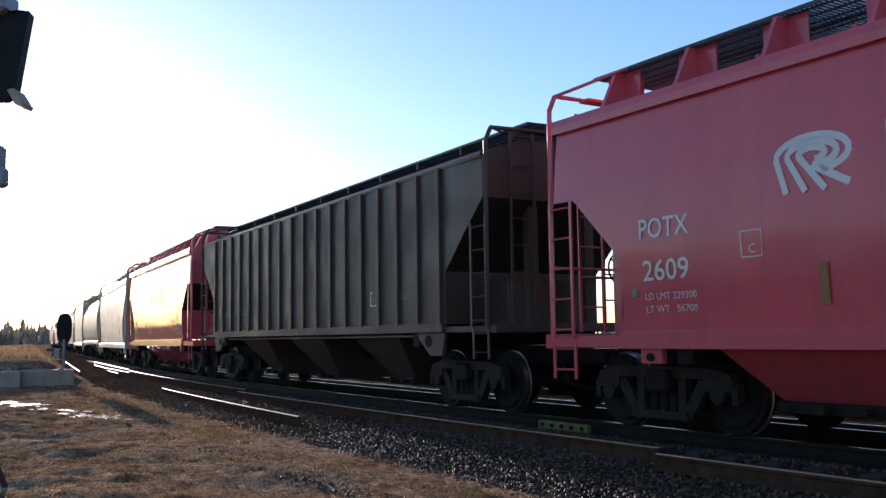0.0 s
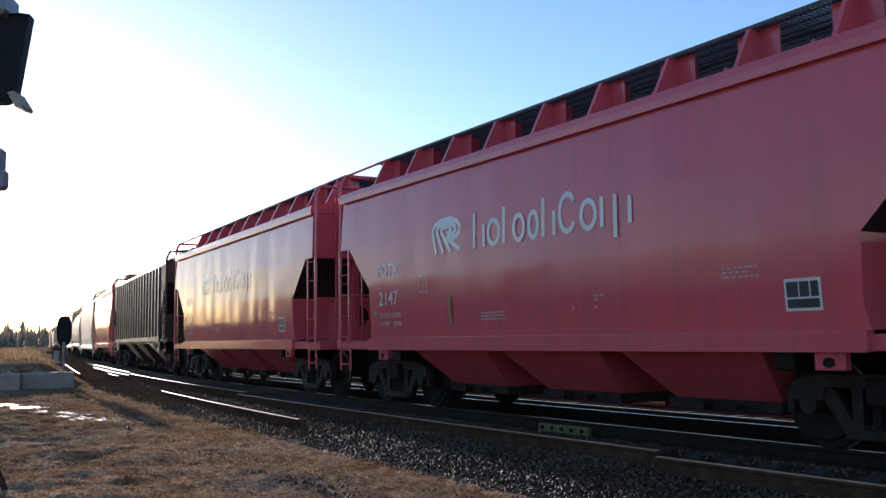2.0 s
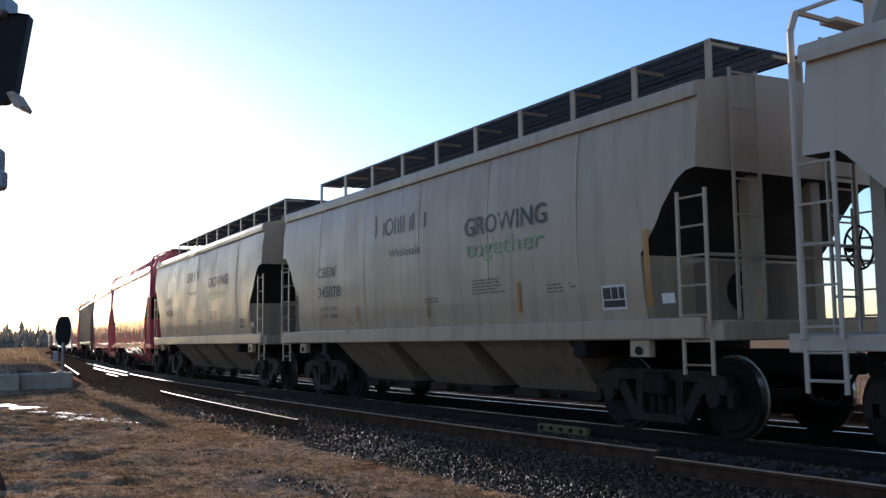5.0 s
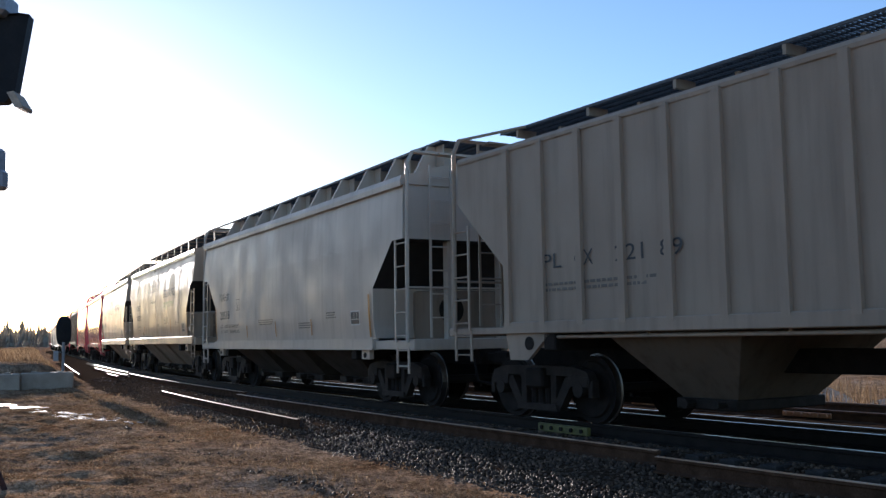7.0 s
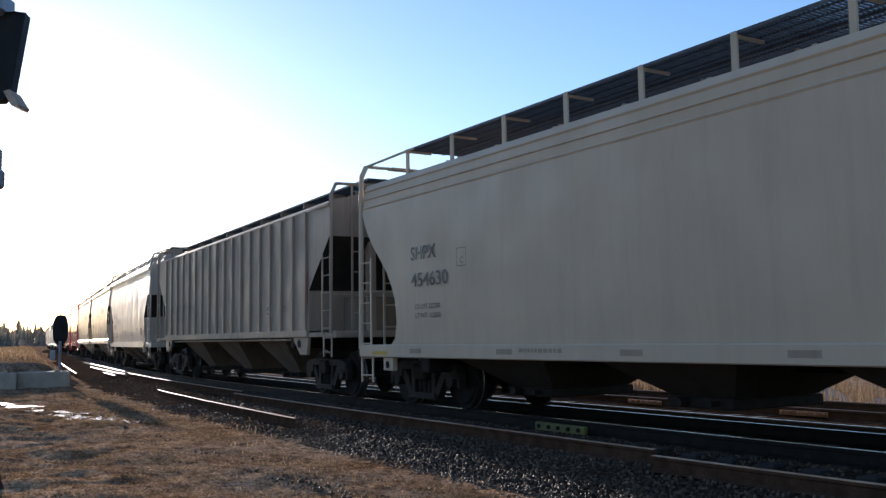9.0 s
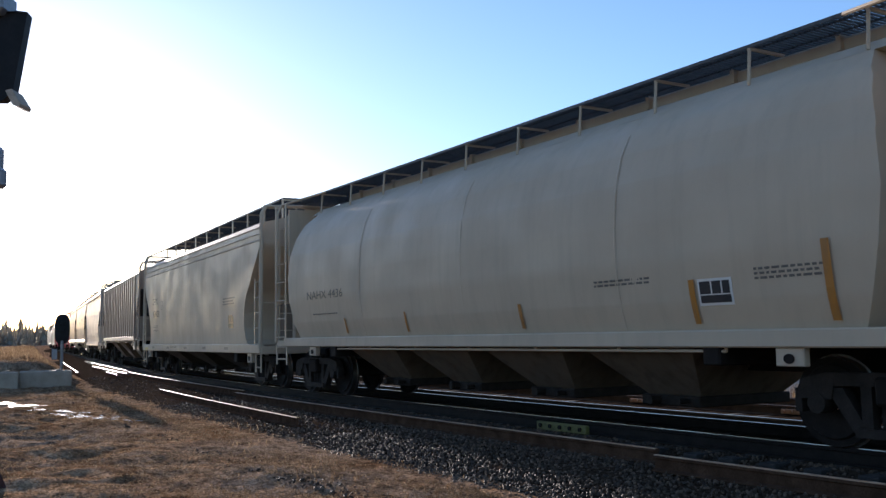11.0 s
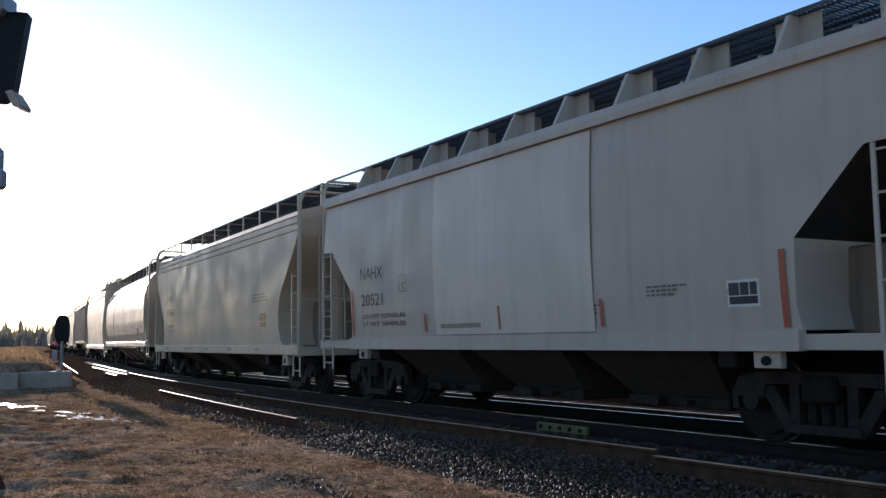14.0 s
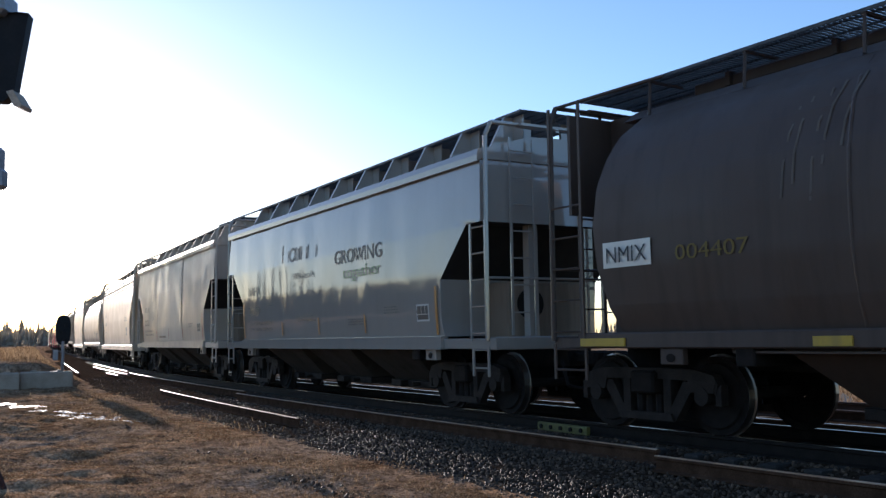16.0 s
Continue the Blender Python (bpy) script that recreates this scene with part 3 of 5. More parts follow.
        # ladders: on both sides and across the end
        for sx in (-1, 1):
            top = {"smooth": 3.02, "posted": 2.9, "ridged": 2.75, "ribbed": 3.0, "round": 4.36}[kind]
            low = st - 0.08
            lw = 0.42 if kind != "round" else 0.6
            yl = min(plat - 0.04, E + 0.1) if kind != "round" else plat - 0.02
            y0 = yl - lw if sy > 0 else -yl
            o = part("ladder", ladder(low, top, lw, 5 if kind != "round" else 5), material, car)
            o.matrix_basis = pose(sx * 1.53, y0, 0)
            bm = bmesh.new()                                      # tall corner stile up to the roof
            yc = sy * yl
            zt = {"smooth": 4.56, "posted": 4.6, "ridged": 4.55, "ribbed": 4.45, "round": 4.4}[kind]
            rr = 0.05 if kind == "ridged" else 0.035
            rod(bm, (sx * 1.52, yc, low), (sx * 1.5, yc, zt - 0.22), rr, 8)
            rod(bm, (sx * 1.5, yc, zt - 0.22), (sx * 1.4, yc, zt), rr, 8)
            rod(bm, (sx * 1.4, yc, zt), (sx * 0.75, yc, zt + 0.01), 0.03, 6)
            rod(bm, (sx * 1.4, yc, zt), (sx * (K["board"][1] + 0.02), sy * (E - 0.7), K["board"][0] - 0.03), 0.025, 6)
            if kind != "posted":
                part("corner_rail", bm, material, car)
            else:
                bm.free()
            o = part("stirrup_step", ladder(sb - 0.46, sb + 0.06, lw, 2, r=0.02), material, car)
            o.matrix_basis = pose(sx * 1.50, y0, 0)
            bm = bmesh.new()
            yj = sy * (E - {"smooth": 1.65, "posted": 1.05, "ridged": 0.9, "ribbed": 1.75, "round": 1.15}[kind])
            if kind == "ribbed":
                prism(bm, [(yj + sy * 0.55, sb + 0.04), (yj - sy * 0.5, sb + 0.04), (yj + sy * 0.05, sb - 0.42), (yj + sy * 0.45, sb - 0.42)], sx * 1.44, sx * 1.5)
            else:
                box(bm, sx * 1.40, sx * 1.5, yj - 0.17, yj + 0.17, sb - 0.24, sb, 0.012)
            part("jacking_pad", bm, material, car)
            bm = bmesh.new()
            # no hole is cut: a dark disc carries the shade inside it
            rod(bm, (sx * 1.505, yj, sb - 0.14), (sx * 1.512, yj, sb - 0.14), 0.065 if kind != "ribbed" else 0.1, 14)
            part("pad_hole", bm, DARK, car)
        xe = sy * (yl - 0.02)
        for xl in (-1.05, 0.65):
            bm = bmesh.new()
            for dx in (0, 0.42):
                box(bm, xl + dx - 0.02, xl + dx + 0.02, xe - 0.012, xe + 0.012, st, eave + 0.35)
            for k in range(7):
                rod(bm, (xl, xe, st + 0.35 + k * 0.42), (xl + 0.42, xe, st + 0.35 + k * 0.42), 0.014, 5)
            part("end_ladder", bm, material, car)
        bm = bmesh.new()
        rod(bm, (-1.5, xe, 2.15), (1.5, xe, 2.15), 0.02, 5)
        part("grab_iron", bm, material, car)
        bm = bmesh.new()
        rod(bm, (-1.4, xe, zt), (1.4, xe, zt), 0.03, 5)
        box(bm, -0.9, 0.9, xe - 0.1, xe + 0.1, zt - 0.02, zt + 0.02)
        if kind != "posted":
            part("crossover_rail", bm, material, car)
        else:
            bm.free()
        truck(car, sy * (E - TRUCK_IN[kind]))
    bm = bmesh.new()
    ph = E + over - 0.1
    for i in range(20):
        a, b = 2 * math.pi * i / 20, 2 * math.pi * (i + 1) / 20
        rod(bm, (0.9 + 0.27 * math.cos(a), -ph - 0.05, 2.3 + 0.27 * math.sin(a)), (0.9 + 0.27 * math.cos(b), -ph - 0.05, 2.3 + 0.27 * math.sin(b)), 0.016, 6)
    for i in range(5):
        a = 2 * math.pi * i / 5
        rod(bm, (0.9, -ph - 0.03, 2.3), (0.9 + 0.27 * math.cos(a), -ph - 0.05, 2.3 + 0.27 * math.sin(a)), 0.014, 5)
    rod(bm, (0.9, -ph + 0.1, 2.3), (0.9, -ph - 0.05, 2.3), 0.05, 8)
    part("hand_brake", bm, DARK, car)
    # hoppers under the sills
    n = 4 if kind == "round" else 3
    span = 2 * (E - 2.35)
    pitch = span / n
    for i in range(n):
        yc = -span / 2 + pitch * (i + 0.5)
        bm = bmesh.new()
        ft, b = {"smooth": (0.43, 0.8), "posted": (0.43, 0.95), "ridged": (0.34, 0.48), "ribbed": (0.30, 0.42), "round": (0.42, 0.45)}[kind]
        t = pitch * ft
        q = [(-1.42, yc - t, sb + 0.04), (1.42, yc - t, sb + 0.04), (1.42, yc + t, sb + 0.04), (-1.42, yc + t, sb + 0.04)]
        w = [(-0.72, yc - b, 0.42), (0.72, yc - b, 0.42), (0.72, yc + b, 0.42), (-0.72, yc + b, 0.42)]
        vt, vb = [bm.verts.new(c) for c in q], [bm.verts.new(c) for c in w]
        for k in range(4):
            bm.faces.new((vt[k], vt[(k + 1) % 4], vb[(k + 1) % 4], vb[k]))
        bm.faces.new(vb)
        bm.faces.new(vt[::-1])
        # most bays take a darkened paint that carries the shade under the sills
        h = part("hopper", bm, SHADE_GRIME if kind == "ridged" or K.get("base") else SHADEDBAY if material is BEIGE else SHADE_BAYDIRT if material is GREY or (kind == "round" and material not in (RUSTY, BROWN)) else material, car)
        bm = bmesh.new()
        box(bm, -0.8, 0.8, yc - b - 0.05, yc + b + 0.05, 0.29, 0.42, 0.015)
        rod(bm, (-0.95, yc - 0.3, 0.36), (0.95, yc - 0.3, 0.36), 0.035, 6)
        rod(bm, (-0.95, yc + 0.2, 0.36), (-0.8, yc + 0.2, 0.36), 0.06, 8)
        part("outlet_gate", bm, CASTING, h)
    if kind in ("ribbed", "round"):
        pipe_rail(car, E, sb, material)
    roof_furniture(car, K, E, kind, material)
    side_details(car, K, E, L, kind, st, eave, material)
    return car


def pipe_rail(car, E, sb, material):
    bm = bmesh.new()
    rod(bm, (-1.45, -E + 2.0, sb - 0.05), (-1.45, E - 2.0, sb - 0.05), 0.025, 6)
    for i in range(7):
        y = -E + 2.0 + i * (2 * E - 4.0) / 6
        rod(bm, (-1.45, y, sb - 0.05), (-1.45, y, sb + 0.1), 0.02, 5)
    part("brake_pipe", bm, material, car)


def roof_furniture(car, K, E, kind, material):
    L = 2 * E
    bm = bmesh.new()
    box(bm, -0.36, 0.36, -E + 0.6, E - 0.6, K["ridge"] - 0.02, K["ridge"] + 0.16, 0.03)
    for i in range(9):
        y = -E + 1.2 + i * (2 * E - 2.4) / 8
        box(bm, -0.42, 0.42, y - 0.03, y + 0.03, K["ridge"], K["ridge"] + 0.19)
    part("hatch_cover", bm, material, car)
    g = part("running_board", grating(K, L), GRATE, car)
    same_part("running_board", g, car, pose(0, 0, 0, 0, 0, 180))
    z, reach, _ = K["board"]
    nb = 10
    for sx in (-1, 1):
        for i in range(nb):
            y = -E + 0.45 + i * (2 * E - 0.9) / (nb - 1)
            bm = bmesh.new()
            if K["style"] == "bracket":
                hi = K["lip"][1] + 0.02
                box(bm, sx * 0.62, sx * 0.64, y - 0.3, y + 0.3, K["ridge"] - 0.08, z - 0.035)
                vv = [(sx * 0.3, K["ridge"] - 0.05), (sx * (reach + 0.32), hi + 0.06), (sx * (reach + 0.02), z - 0.04), (sx * 0.3, z - 0.04)]
                p0, p1 = [bm.verts.new((x, y - 0.03, zz)) for x, zz in vv], [bm.verts.new((x, y + 0.03, zz)) for x, zz in vv]
                bm.faces.new(p0), bm.faces.new(p1[::-1])
                for k in range(4):
                    bm.faces.new((p0[k], p0[(k + 1) % 4], p1[(k + 1) % 4], p1[k]))
            elif K["style"] == "post":
                box(bm, sx * (reach - 0.01), sx * (reach + 0.02), y - 0.045, y + 0.045, K["ridge"] - 0.14, z)
                box(bm, sx * 0.3, sx * (reach + 0.02), y - 0.02, y + 0.02, z - 0.07, z - 0.032)
            elif K["style"] == "overhang":
                rod(bm, (sx * 1.0, y, K["eave"] + 0.02), (sx * (reach - 0.02), y, z - 0.03), 0.02, 5)
                box(bm, sx * 0.4, sx * reach, y - 0.02, y + 0.02, z - 0.06, z - 0.03)
            else:
                box(bm, sx * 0.3, sx * reach, y - 0.025, y + 0.025, z - 0.16, z - 0.03)
            part("board_bracket", bm, material, car)


def side_details(car, K, E, L, kind, st, eave, material):
    if kind == "ribbed":
        nr = 18
        bm = bmesh.new()
        prism(bm, [(-0.055, 1.42), (0.055, 1.42), (0.055, 4.02), (-0.055, 4.02)], -0.055, 0.0)
        rib = part("side_rib", bm, material, car)
        first = True
        for sx in (-1, 1):
            for i in range(nr):
                y = -(E - 1.31) + i * 2 * (E - 1.31) / (nr - 1)
                m = pose(sx * 1.503, y, 0, 0, 0, 0 if sx < 0 else 180)
                if first:
                    rib.matrix_basis = m
                    first = False
                else:
                    same_part("side_rib", rib, car, m)
    else:
        for i in range(1, {"round": 4, "posted": 6}.get(kind, 1)):              # welded seams of the side sheets
            y = -E + i * L / (6 if kind != "round" else 4)
            if E - abs(y) < 1.6:
                continue
            bm = bmesh.new()
            zs = np.linspace(st + 0.02, eave - 0.04, 12)
            for a, b in zip(zs, zs[1:]):
                xa, xb = curve_at(K["wide"], a) + 0.003, curve_at(K["wide"], b) + 0.003
                for y0, y1, d0, d1 in ((y - 0.02, y, 0.0, 0.006), (y, y + 0.02, 0.006, 0.0)):
                    bm.faces.new([bm.verts.new(c) for c in ((-xa - d0, y0, a), (-xa - d1, y1, a), (-xb - d1, y1, b), (-xb - d0, y0, b))])
            part("weld_seam", bm, material, car)


def on_side(kind, z, lift=0.007):
    return -(curve_at(KINDS[kind]["wide"], z) + lift)


def lettering(car, kind, text, lead, z, size, material, width=0.0, bold=0.0, name="lettering", lift=0.013):
    """Painted letters; lead is the distance of their left edge from the body's leading end."""
    c = bpy.data.curves.new(name, "FONT")
    c.body, c.size, c.offset, c.resolution_u = text, size * 1.4, min(bold, 0.003), 3
    tmp = bpy.data.objects.new(name, c)
    scene.collection.objects.link(tmp)
    me = bpy.data.meshes.new_from_object(tmp.evaluated_get(bpy.context.evaluated_depsgraph_get()))
    bpy.data.objects.remove(tmp)
    y0 = car["half"] - lead * LEN
    reach = max(v.co.x for v in me.vertices)
    squeeze = width / reach * LEN if width else 1.0
    for v in me.vertices:
        zz = z + v.co.y
        v.co = (on_side(kind, zz, lift), y0 - v.co.x * squeeze, zz)
    if size < 0.14:
        me.materials.clear()
        me.materials.append(material)
        o = new(name, me)
        o.parent, o["kind"] = car, "stuff"
        return
    src = bmesh.new()
    src.from_mesh(me)
    bmesh.ops.remove_doubles(src, verts=src.verts, dist=0.0001)
    left = set(src.faces)
    while left:                                                   # one part for each letter
        grow = [left.pop()]
        island = set(grow)
        while grow:
            for e in grow.pop().edges:
                for f in e.link_faces:
                    if f in left:
                        left.discard(f)
                        island.add(f)
                        grow.append(f)
        bm = bmesh.new()
        made = {}
        for f in sorted(island, key=lambda q: q.index):
            for v in f.verts:
                if v not in made:
                    made[v] = bm.verts.new(v.co)
            bm.faces.new([made[v] for v in f.verts])
        part("letter", bm, material, car)
    src.free()


def patches(car, kind, rects, material, name="stencil", lift=0.007):
    """Flat painted bars: (lead, z, width, height)."""
    bm = bmesh.new()
    for lead, z, w, h in rects:
        y, w = car["half"] - lead * LEN, w * LEN
        k = max(1, int(h / 0.15))
        for i in range(k):
            a, b = z + h * i / k, z + h * (i + 1) / k
            bm.faces.new([bm.verts.new(c) for c in ((on_side(kind, a, lift), y, a), (on_side(kind, a, lift), y - w, a), (on_side(kind, b, lift), y - w, b), (on_side(kind, b, lift), y, b))])
    return part(name, bm, material, car)


def small_print(rnd, lead, z, w, rows, h=0.03):
    out = []
    for r in range(rows):
        x = 0.0
        while x < w * rnd.uniform(0.75, 1.0):
            d = rnd.uniform(0.04, 0.12)
            out.append((lead + x, z - r * h * 1.9, d, h))
            x += d + 0.025
    return out


def band(car, kind, points, width, material, name="emblem"):
    """A painted band along (lead, z) points."""
    bm = bmesh.new()
    prev = None
    for i, (l, z) in enumerate(points):
        a, b = points[max(0, i - 1)], points[min(len(points) - 1, i + 1)]
        d = Vector((b[0] - a[0], b[1] - a[1])).normalized() * width / 2
        pair = [bm.verts.new((on_side(kind, z + s * d.x, 0.009), car["half"] - (l - s * d.y) * LEN, z + s * d.x)) for s in (-1, 1)]
        if prev:
            bm.faces.new((prev[0], prev[1], pair[1], pair[0]))
        prev = pair
    return part(name, bm, material, car)


def emblem(car, kind, lead, z, material):
    """Three rounded bands that sweep over and run down."""
    for k in range(3):
        r = 0.44 - 0.14 * k
        cx, cz = lead + 0.55, z + 0.37
        pts = [(lead + 0.22 + 0.24 * k, z)]
        pts += [(cx + r * math.cos(a), cz + r * 0.42 * math.sin(a)) for a in np.linspace(math.pi * 1.02, -math.pi * 0.42, 16)]
        band(car, kind, pts, 0.075, material)
    band(car, kind, [(lead + 0.55, z + 0.26), (lead + 0.98, z + 0.03)], 0.08, material)


def word_shape(car, kind, lead, z, size, total, widths, material, thick=0.09):
    """A trade name as plain strokes and rings, one for each letter: (width, ascends, descends, ring)."""
    x = lead
    fit = (total - size * 0.1 * (len(widths) - 1)) / sum(w[0] for w in widths)
    widths = [(w * fit, a, b, c) for w, a, b, c in widths]
    for w, up, down, ring in widths:
        h = size * (0.72 if not up else 1.0)
        if ring:
            cx, cz, ry = x + w / 2, z + size * 0.36, size * 0.33
            if up:
                cz, ry = z + size * 0.5, size * 0.46
            band(car, kind, [(cx + (w / 2 - thick / 2) * math.cos(a), cz + ry * math.sin(a)) for a in np.linspace(0.6 if up else 0, 2 * math.pi - (0.6 if up else 0), 20)], thick, material, "word_mark")
        else:
            band(car, kind, [(x + thick / 2, z - (size * 0.28 if down else 0)), (x + thick / 2, z + h)], thick, material, "word_mark")
            if w > thick * 3:
                band(car, kind, [(x + w - thick / 2, z), (x + w - thick / 2, z + size * 0.62)], thick, material, "word_mark")
        x += w + size * 0.1


POT_WORD = [(0.34, True, False, False), (0.36, False, False, True), (0.2, True, False, False), (0.32, False, False, True), (0.28, False, False, True), (0.32, True, False, False),
            (0.4, True, False, True), (0.36, False, False, True), (0.2, False, False, False), (0.34, False, True, False)]
AGR_WORD = [(0.36, True, False, False), (0.3, False, True, True), (0.16, False, False, False), (0.06, False, False, False), (0.28, False, False, False), (0.44, False, False, False)]


FADED = paint("faded_yellow_marking", (0.20, 0.14, 0.035), 0.5, 0.6, (0.085, 0.058, 0.043), 0.010, 0.2)
FINE_W = paint("worn_fine_white_print", (0.62, 0.36, 0.34), 0.4, 0.3, (0.4, 0.1, 0.1), 0.010, 0.3)
FINE_K = paint("worn_fine_dark_print", (0.15, 0.125, 0.10), 0.4, 0.4, (0.3, 0.25, 0.2), 0.010, 0.3)
RUBBED = paint("chalky_rubbed_paint", (0.15, 0.125, 0.10), 0.7, 0.9, (0.085, 0.058, 0.043), 0.010, 0.2)


# leading and trailing end of each body along the line at the start of the shot
def make(kind, lead, trail, over, material, label, roof_mat=None):
    lead, trail = lead * LEN, trail * LEN
    L = lead - trail
    car = wagon(kind, L, over, material, label, roof_mat=roof_mat)
    car["half"] = L / 2
    return car, (lead + trail) / 2, L


rnd = random.Random(11)
train = []


def add(entry):
    train.append(entry)
    return entry[0]


def data_marks(c, kind, mat, plate, prints):
    for lead, z, w, rows in prints:
        patches(c, kind, small_print(rnd, lead, z, w, rows, 0.026), FINE_W if mat is LETTER_W else FINE_K)["kind"] = "stuff"
    lead, z, w, h = plate
    patches(c, kind, [(lead, z, w, h)], LETTER_W, "data_panel")
    g = 0.03
    for x, y, ww, hh in ((g, g, w - 2 * g, h * 0.28), (g, h * 0.43, w * 0.32, h * 0.47), (w * 0.42, h * 0.43, w * 0.26, h * 0.47), (w * 0.72, h * 0.43, w * 0.21, h * 0.47)):
        patches(c, kind, [(lead + x, z + y, ww, hh)], LETTER_K, "data_print", 0.010)


def strips(c, kind, rects, material=ORANGE):
    for r in rects:
        patches(c, kind, [r], material, "reflector_strip", 0.021)


def weights_mark(c, kind, lead, z, lines, mat, cap=0.085, width=0.85):
    for i, text in enumerate(lines):
        lettering(c, kind, text, lead, z - i * cap * 1.8, cap, mat, width)


# red potash cars
def red_car(lead, trail, number):
    k = "smooth"
    c = add(make(k, lead, trail, 0.3, RED, "weathered red covered hopper car with white lettering on the track"))
    lettering(c, k, "POTX", 1.69, 2.38, 0.24, LETTER_W, 0.85, 0.01)
    lettering(c, k, number, 1.74, 1.87, 0.25, LETTER_W, 0.77, 0.01)
    weights_mark(c, k, 1.76, 1.64, ("LD LMT 229300", "LT WT   56700"), LETTER_W)
    lettering(c, k, "C", 3.40, 2.08, 0.10, LETTER_W)
    band(c, k, [(3.3, 2.04), (3.58, 2.04), (3.58, 2.32), (3.3, 2.32), (3.3, 2.04)], 0.016, LETTER_W, "box_mark")
    emblem(c, k, 3.71, 2.64, LETTER_W)
    word_shape(c, k, 5.1, 2.64, 0.55, 3.76, POT_WORD, LETTER_W, 0.075)
    data_marks(c, k, LETTER_W, (11.15, 1.47, 0.46, 0.33), ((5.26, 1.62, 0.74, 3), (7.57, 1.76, 0.64, 4), (10.3, 1.95, 0.5, 3)))
    patches(c, k, [(1.52, 1.68, 0.1, 0.1)], LETTER_G, "round_seal")
    strips(c, k, [(4.3, 1.5, 0.09, 0.42)], OLIVE_STRIP)
    return c


def grey_car(lead, trail, material, label, mark, number, lines, word=False):
    k = "smooth_low"
    c = add(make(k, lead, trail, 0.3, material, label))
    L = lead - trail
    lettering(c, k, mark, 1.8, 2.36, 0.23, LETTER_K, 0.95)
    lettering(c, k, number, 1.83, 1.87, 0.22, LETTER_K, 0.92, 0.008)
    weights_mark(c, k, 1.87, 1.63, lines, LETTER_K, 0.08, 1.75)
    lettering(c, k, "C", 3.52, 2.12, 0.10, LETTER_K)
    band(c, k, [(3.42, 2.08), (3.7, 2.08), (3.7, 2.36), (3.42, 2.36), (3.42, 2.08)], 0.014, LETTER_K, "box_mark")
    data_marks(c, k, LETTER_K, (11.2, 1.53, 0.46, 0.29), ((5.3, 1.75, 1.2, 3), (8.2, 1.62, 0.9, 3), (9.9, 1.8, 0.6, 3)))
    strips(c, k, [(1.40, 1.32, 0.07, 0.85), (4.3, 1.36, 0.06, 0.3), (6.6, 1.36, 0.06, 0.35), (9.0, 1.36, 0.06, 0.35), (L - 1.5, 1.3, 0.08, 0.8)], RED_STRIP if number == "20521" else ORANGE)
    if material is WHITE and trail < -140:
        patches(c, k, [(4.68, 1.30, 4.2, 2.64)], PANEL, "replaced_panel", 0.017)
        patches(c, k, [(4.85, 1.40, 1.25, 0.07)], GREY, "painted_over_mark", 0.022)
    if word:
        word_shape(c, k, 4.34, 3.02, 0.42, 2.2, AGR_WORD, LETTER_K, 0.05)
        lettering(c, k, "Wholesale", 5.1, 2.6, 0.15, LETTER_K, 1.3)
        lettering(c, k, "GROWING", 7.55, 2.76, 0.28, LETTER_K, 2.3, 0.01)
        lettering(c, k, "together", 8.0, 2.45, 0.24, LETTER_G, 1.8)
    return c


def posted_car(lead, trail, number):
    k = "posted"
    c = add(make(k, lead, trail, 0.25, BEIGE, "dusty grey-beige covered hopper car with dark lettering on the track"))
    lettering(c, k, "CBFX", 2.15, 2.55, 0.22, LETTER_K, 0.95)
    lettering(c, k, number, 2.2, 2.14, 0.22, LETTER_K, 1.15, 0.008)
    weights_mark(c, k, 2.3, 1.86, ("LD LMT 229200", "LT WT   56800"), LETTER_K)
    word_shape(c, k, 4.97, 3.14, 0.42, 2.0, AGR_WORD, LETTER_K, 0.05)
    lettering(c, k, "Wholesale", 5.6, 2.72, 0.15, LETTER_K, 1.2)
    lettering(c, k, "GROWING", 8.29, 2.84, 0.29, LETTER_K, 2.25, 0.012)
    lettering(c, k, "together", 8.33, 2.5, 0.27, LETTER_G, 2.1)
    data_marks(c, k, LETTER_K, (11.68, 1.58, 0.48, 0.31), ((6.9, 1.9, 0.5, 2), (8.5, 2.12, 0.9, 5), (10.5, 1.95, 0.6, 3)))
    strips(c, k, [(4.1, 1.6, 0.07, 0.3), (7.0, 1.6, 0.08, 0.35), (9.75, 1.6, 0.08, 0.45), (12.55, 1.6, 0.1, 0.92)])
    patches(c, k, [(12.8, 1.62, 0.22, 0.12)], LETTER_W, "white_tag")
    return c


